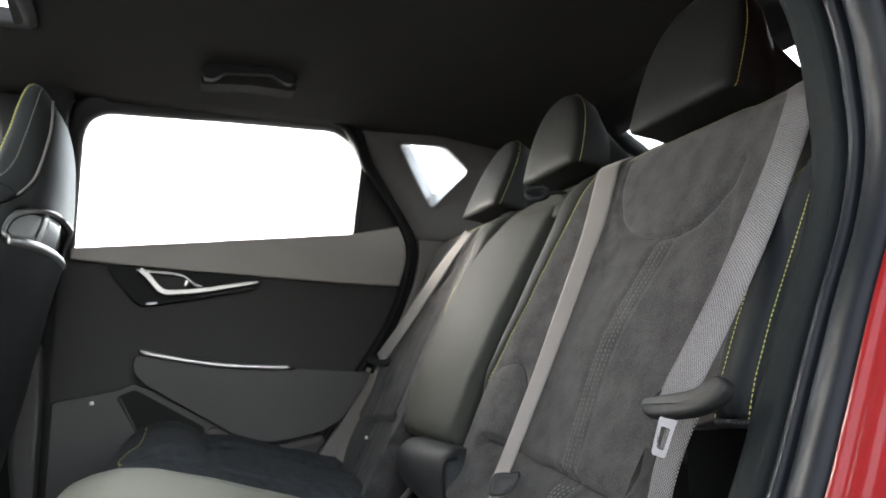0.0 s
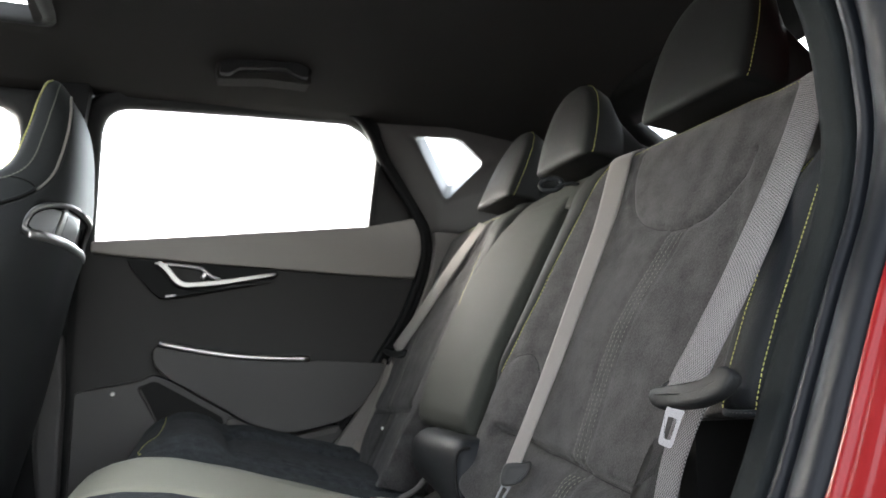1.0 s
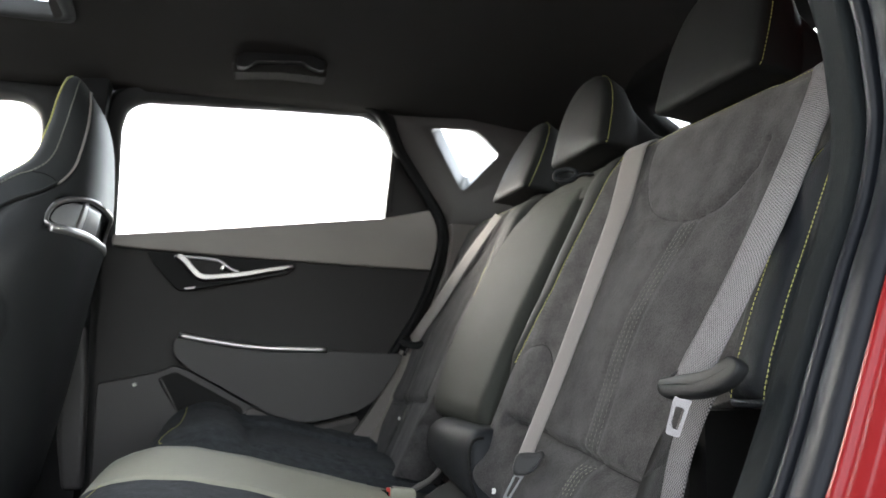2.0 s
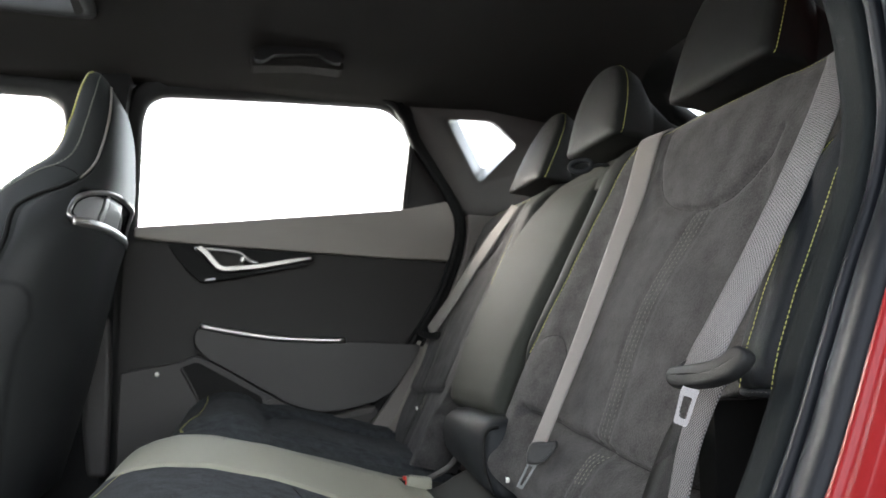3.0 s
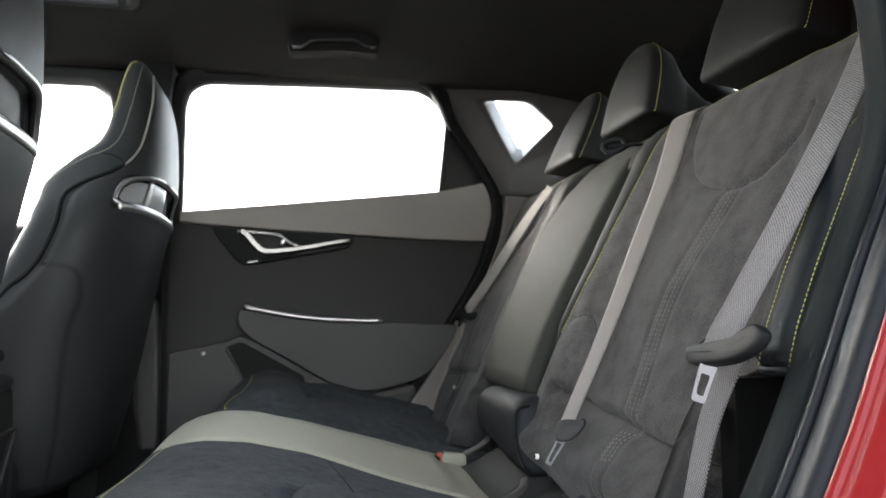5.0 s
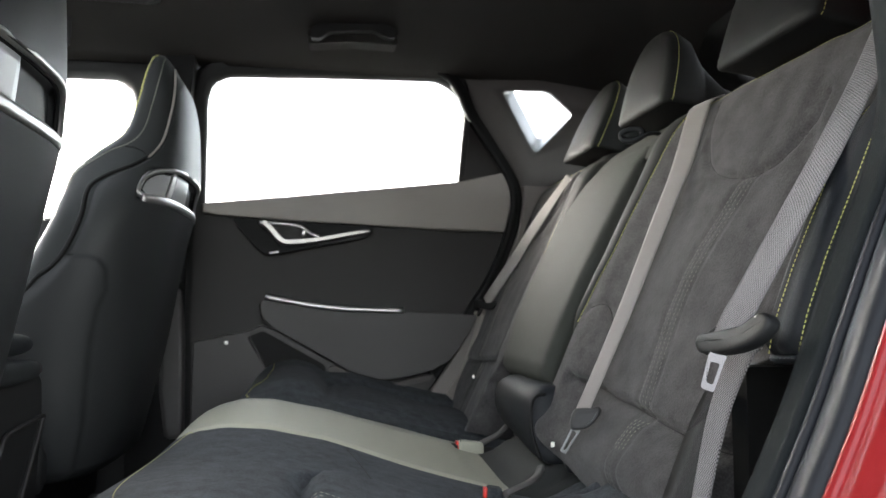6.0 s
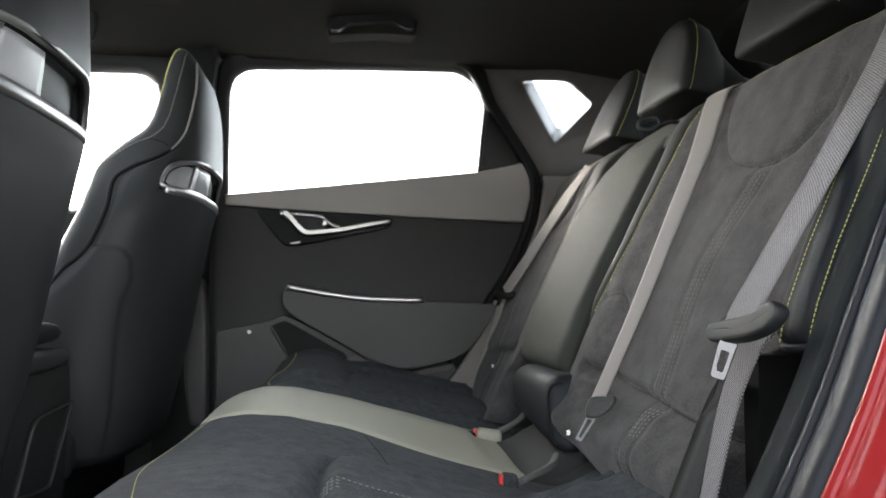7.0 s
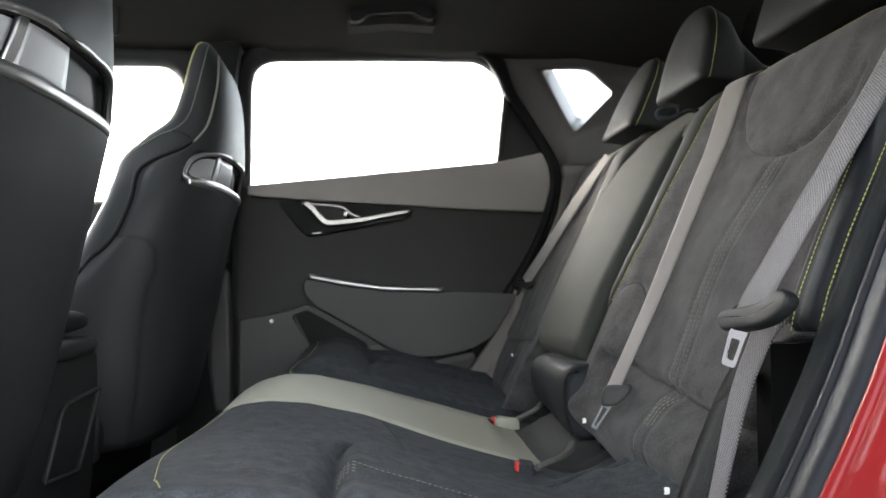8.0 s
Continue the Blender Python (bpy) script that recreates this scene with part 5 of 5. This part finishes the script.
def curve3(keys, x):
    """Rounder interpolation of (x, value) keys."""
    if x <= keys[0][0]:
        return keys[0][1]
    for i in range(len(keys) - 1):
        (x1, v1), (x2, v2) = keys[i], keys[i + 1]
        if x <= x2:
            x0, v0 = keys[max(0, i - 1)]
            x3, v3 = keys[min(len(keys) - 1, i + 2)]
            m1 = (v2 - v0) / (x2 - x0)
            m2 = (v3 - v1) / (x3 - x1)
            h = x2 - x1
            s = (x - x1) / h
            return v1 * (2 * s ** 3 - 3 * s * s + 1) + m1 * h * (s ** 3 - 2 * s * s + s) + v2 * (3 * s * s - 2 * s ** 3) + m2 * h * (s ** 3 - s * s)
    return keys[-1][1]


def seat_point(yc, z, a, off=0.0):
    """A point of a front backrest's skin: a is the angle round it, 90 degrees at the rear."""
    xr, xf, w = (curve3([(k[0], k[i]) for k in SEAT_KEYS], z) for i in (1, 2, 3))
    xm = lerp(xf, xr, 0.30)
    c, s = math.cos(a), math.sin(a)
    y = w * math.copysign(abs(c) ** 0.64, c)
    x = (xr - xm) * abs(s) ** 0.70 if s > 0 else -(xm - xf) * abs(s) ** 0.7
    n = Vector((s, c, 0)) * off
    push, lift = (-0.046, 0.012) if yc < 1.0 else (0.003, 0.0)       # the nearer seat is set further forward and higher
    return V(xm + x + n.x + push, yc + y + n.y, z + lift)


def opening_dent(z, a):
    """1 inside the framed opening of a front backrest, 0 outside."""
    b = math.degrees(a) - 90
    q = max(b / 62, -b / 37, abs(z - 1.0135) / 0.0325)
    return smooth01((1.0 - q) / 0.16)


def shell_half(z):
    """Half the angle that the hard rear shell spans at a height."""
    return radians(curve3([(0.505, 97), (0.76, 96), (0.83, 91), (0.878, 86.5), (0.94, 86), (1.0, 88), (1.027, 82), (1.047, 71), (1.067, 64), (1.086, 61), (1.126, 59), (1.18, 51), (1.235, 38), (1.262, 22)], z))


def build_front_seat(yc):
    seat = thing("front_seat", "black leather front sports seat, fixed headrest, chrome back opening", "car seat", "front seats")
    mid = radians(90)
    zs = sorted(set([k[0] for k in SEAT_KEYS] + [0.505 + 0.010 * i for i in range(45)] + [0.958 + 0.004 * i for i in range(30)] + [1.078 + 0.010 * i for i in range(21)]))
    rings = [[seat_point(yc, z, 2 * math.pi * k / 128, -0.022 * opening_dent(z, 2 * math.pi * k / 128)) for k in range(128)] for z in zs]
    body = part("backrest", loft(rings), LEATHER_BACK, seat, "black leather seat back with padded wings")

    # hard rear shell: proud of the padding, rolled edge, grooved at the wing
    def panel(u, v):
        z = lerp(0.510, 1.258, v)
        a = mid + lerp(-1, 1, u) * shell_half(z)
        e = min(u, 1 - u) * 2 * shell_half(z) * 0.2
        off = 0.006 * smooth01(e / 0.016) * smooth01(v / 0.02) * smooth01((1 - v) / 0.03) - 0.002
        off -= 0.020 * opening_dent(z, a)
        b = abs(math.degrees(a) - 90)
        off += 0.004 * smooth01((b - curve1([(0.60, 48), (0.79, 57), (0.823, 55), (0.858, 60), (0.872, 66), (0.883, 76)], z)) / 4) * smooth01((0.882 - z) / 0.008)
        return seat_point(yc, z, a, off)

    part("back_shell", surface(120, 190, panel), SHELL, seat, "smooth black rear shell")

    def line(keys, sgn, off, n=60):
        """A seam on the skin from (z, degrees from the rear) keys."""
        pts = catmull([(z, d, 0) for z, d in keys], max(2, n // len(keys)))
        return [seat_point(yc, p.x, mid + sgn * radians(p.y), off) for p in pts]

    away = lambda p: p - V(-0.3, yc, p.z)
    for sgn in (1, -1):
        part("edge_stitching", stitches(line([(1.274, 84), (1.262, 93), (1.2255, 106), (1.18, 114), (1.136, 121), (1.10, 126), (1.075, 131)], sgn, 0.001), away, 0.006, 0.0006, 0.0017), YELLOW, body, "yellow thread seam round the headrest")
        part("side_stitching", stitches(line([(1.270, 55), (1.25, 68), (1.21, 79), (1.166, 84), (1.12, 86), (1.0865, 88), (1.06, 96), (1.03, 108), (1.00, 115), (0.96, 118)], sgn, 0.001, 90), away, 0.006, 0.0008, 0.0012), PALE, body, "pale green side seam")
        groove = [seat_point(yc, z, mid + sgn * (shell_half(z) + radians(1.0)), 0.0005) for z in [0.60 + 0.0075 * i for i in range(63)]]
        part("seam", sweep(groove, circle(0.0042, 6), (1, 0, 0)), RUBBER_DARK, body, "dark groove between shell and wing")
        rim = [seat_point(yc, z, mid + sgn * shell_half(z), 0.0022) for z in [1.062 + 0.0043 * i for i in range(46)]]
        part("piping", sweep(rim, circle(0.0021, 6), (1, 0, 0)), TRIM_GREY, body, "grey piping round the headrest shell")
        part("cross_seam", sweep(line([(1.062, 65), (1.072, 71), (1.079, 80), (1.082, 88)], sgn, 0.0004, 16), circle(0.0012, 6), (1, 0, 0)), RUBBER_DARK, body)
        pocket = line([(0.880, 85), (0.884, 68), (0.874, 63), (0.858, 60), (0.823, 55), (0.794, 57), (0.74, 55), (0.66, 51)], sgn, 0.0028, 40)
        part("pocket_seam", sweep(pocket, circle(0.0013, 6), (1, 0, 0)), RUBBER_DARK, body, "dark seam of the back pocket")

    # framed opening
    def loop(da, dz, n=72, off=-0.001):
        out = []
        for k in range(n):
            t = 2 * math.pi * k / n
            c, s = math.cos(t), math.sin(t)
            a = mid + radians(da if c > 0 else da - 26) * math.copysign(abs(c) ** 0.50, c) * (1.0 - 0.055 * s)
            z = 1.0125 + dz * math.copysign(abs(s) ** 0.62, s) + 0.006 * (1 - c * c) * (s > 0)
            out.append(seat_point(yc, z, a, off))
        return out

    fr = part("opening_frame", sweep(loop(61, 0.030), circle(0.0050, 10, 0.0062), (0, 0, 1), closed_path=True), CHROME, seat, "satin chrome frame of the back opening")
    part("inner_rim", sweep(loop(57.5, 0.0265, off=-0.005), circle(0.0035, 8, 0.003), (0, 0, 1), closed_path=True), RUBBER_DARK, fr, "black inner rim")

    def insert(a0, a1, z0, z1, off):
        return surface(14, 6, lambda u, v: seat_point(yc, lerp(z0, z1, v), radians(lerp(a0, a1, u) + 2.5 * (v - 0.5)), off), back=(-0.006, 0, 0))

    part("inner_panel", insert(121, 147, 0.990, 1.036, -0.004), SATIN, fr, "satin grey opening panel")
    part("inner_panel", insert(92, 113, 0.990, 1.040, -0.004), SATIN, fr, "satin grey opening panel")
    part("post", insert(114.5, 119, 0.986, 1.042, -0.002), CHROME, fr, "chrome upright post")
    lower = [seat_point(yc, 0.9845, mid + radians(lerp(-29, 55, k / 28)), 0.002) for k in range(29)]
    part("lower_band", sweep(lower, circle(0.0088, 10, 0.0040), (0, 0, 1)), CHROME, fr, "broad satin lower band")
    # cushion and base
    part("cushion", loft([[V(x, yc + y, z) for x, y in fillet([Vector(q) for q in ((-0.98, -0.24 * s), (-0.42, -0.24 * s), (-0.42, 0.24 * s), (-0.98, 0.24 * s))], 0.05, 4)] for z, s in ((0.40, 0.96), (0.46, 1.0), (0.55, 1.0), (0.58, 0.94))]), LEATHER, seat)
    part("base", box(-0.93, -0.45, yc - 0.21, yc + 0.21, 0.28, 0.41), PLASTIC, seat)
    return seat


build_front_seat(1.478)
build_front_seat(0.775)


# ---------------------------------------------------------------- centre console
def build_console():
    c = thing("centre_console", "black centre console with a rear tray and armrest lid", "console")

    def bar(y0, y1, z0, z1, x0, x1, r):
        """A pad across the console with rounded rear end and shoulders."""
        rings = []
        n = 10
        for k in range(n + 1):
            a = math.pi * k / n
            f = math.sin(a) ** 0.45 if 0 < k < n else 0.0
            y = lerp(y0, y1, 0.5 - 0.5 * math.cos(a))
            e = r * (1 - f)
            rings.append([V(p.x - e * 0.8, y, p.y) for p in fillet([Vector(q) for q in ((x0, z0 + e * 0.5), (x1, z0 + e * 0.5), (x1, z1 - e), (x0, z1 - e))], [0, 0.012, 0.022, 0], 5)])
        return loft(rings)

    part("lid", bar(0.86, 1.112, 0.727, 0.760, -0.85, -0.352, 0.030), LEATHER, c, "black leather armrest lid")
    part("lid_base", bar(0.86, 1.130, 0.690, 0.722, -0.85, -0.345, 0.026), LEATHER_BACK, c, "dark padded rim under the lid")

    def ring(x, grow=0.0):
        pts = fillet([Vector(q) for q in ((0.900 - grow, 0.28), (0.890 - grow, 0.695), (1.150 + grow, 0.695), (1.170 + grow, 0.62), (1.175 + grow, 0.28))], 0.02, 4)
        return [V(x - 0.05 * (0.7 - p.y), p.x, p.y) for p in pts]

    part("body", loft([ring(-1.2), ring(-0.45), ring(-0.372), ring(-0.362, -0.006), ring(-0.358, -0.014)]), PLASTIC, c)
    mouth = fillet([Vector(q) for q in ((0.965, 0.53), (1.003, 0.618), (1.018, 0.627), (1.146, 0.634), (1.082, 0.520))], 0.008, 3)
    path = [V(-0.352 - 0.05 * (0.7 - p.y), p.x, p.y) for p in mouth]
    fr = part("tray_frame", sweep(path, circle(0.0034, 8), (1, 0, 0), closed_path=True), PLASTIC_SOFT, c, "grey tray surround")
    inside = [p + V(-0.0055, 0, 0) for p in path]
    deep = [p.lerp(sum(path, V(0, 0, 0)) / len(path), 0.12) + V(-0.05, 0, 0) for p in path]
    cup = loft([path, inside, deep], caps=False)
    cup.faces.new(cup.verts[-len(path):])
    part("tray", cup, RUBBER_DARK, fr, "dark open tray")
    knob = [[V(-0.38 + x, 1.185 + a * k, 0.545 + b * k) for a, b in circle(0.022, 18, 0.040)] for k, x in ((1.0, -0.06), (1.0, 0.0), (0.9, 0.010), (0.6, 0.015))]
    part("side_cap", loft(knob), PLASTIC, c, "rounded black cover at the console's foot")


build_console()
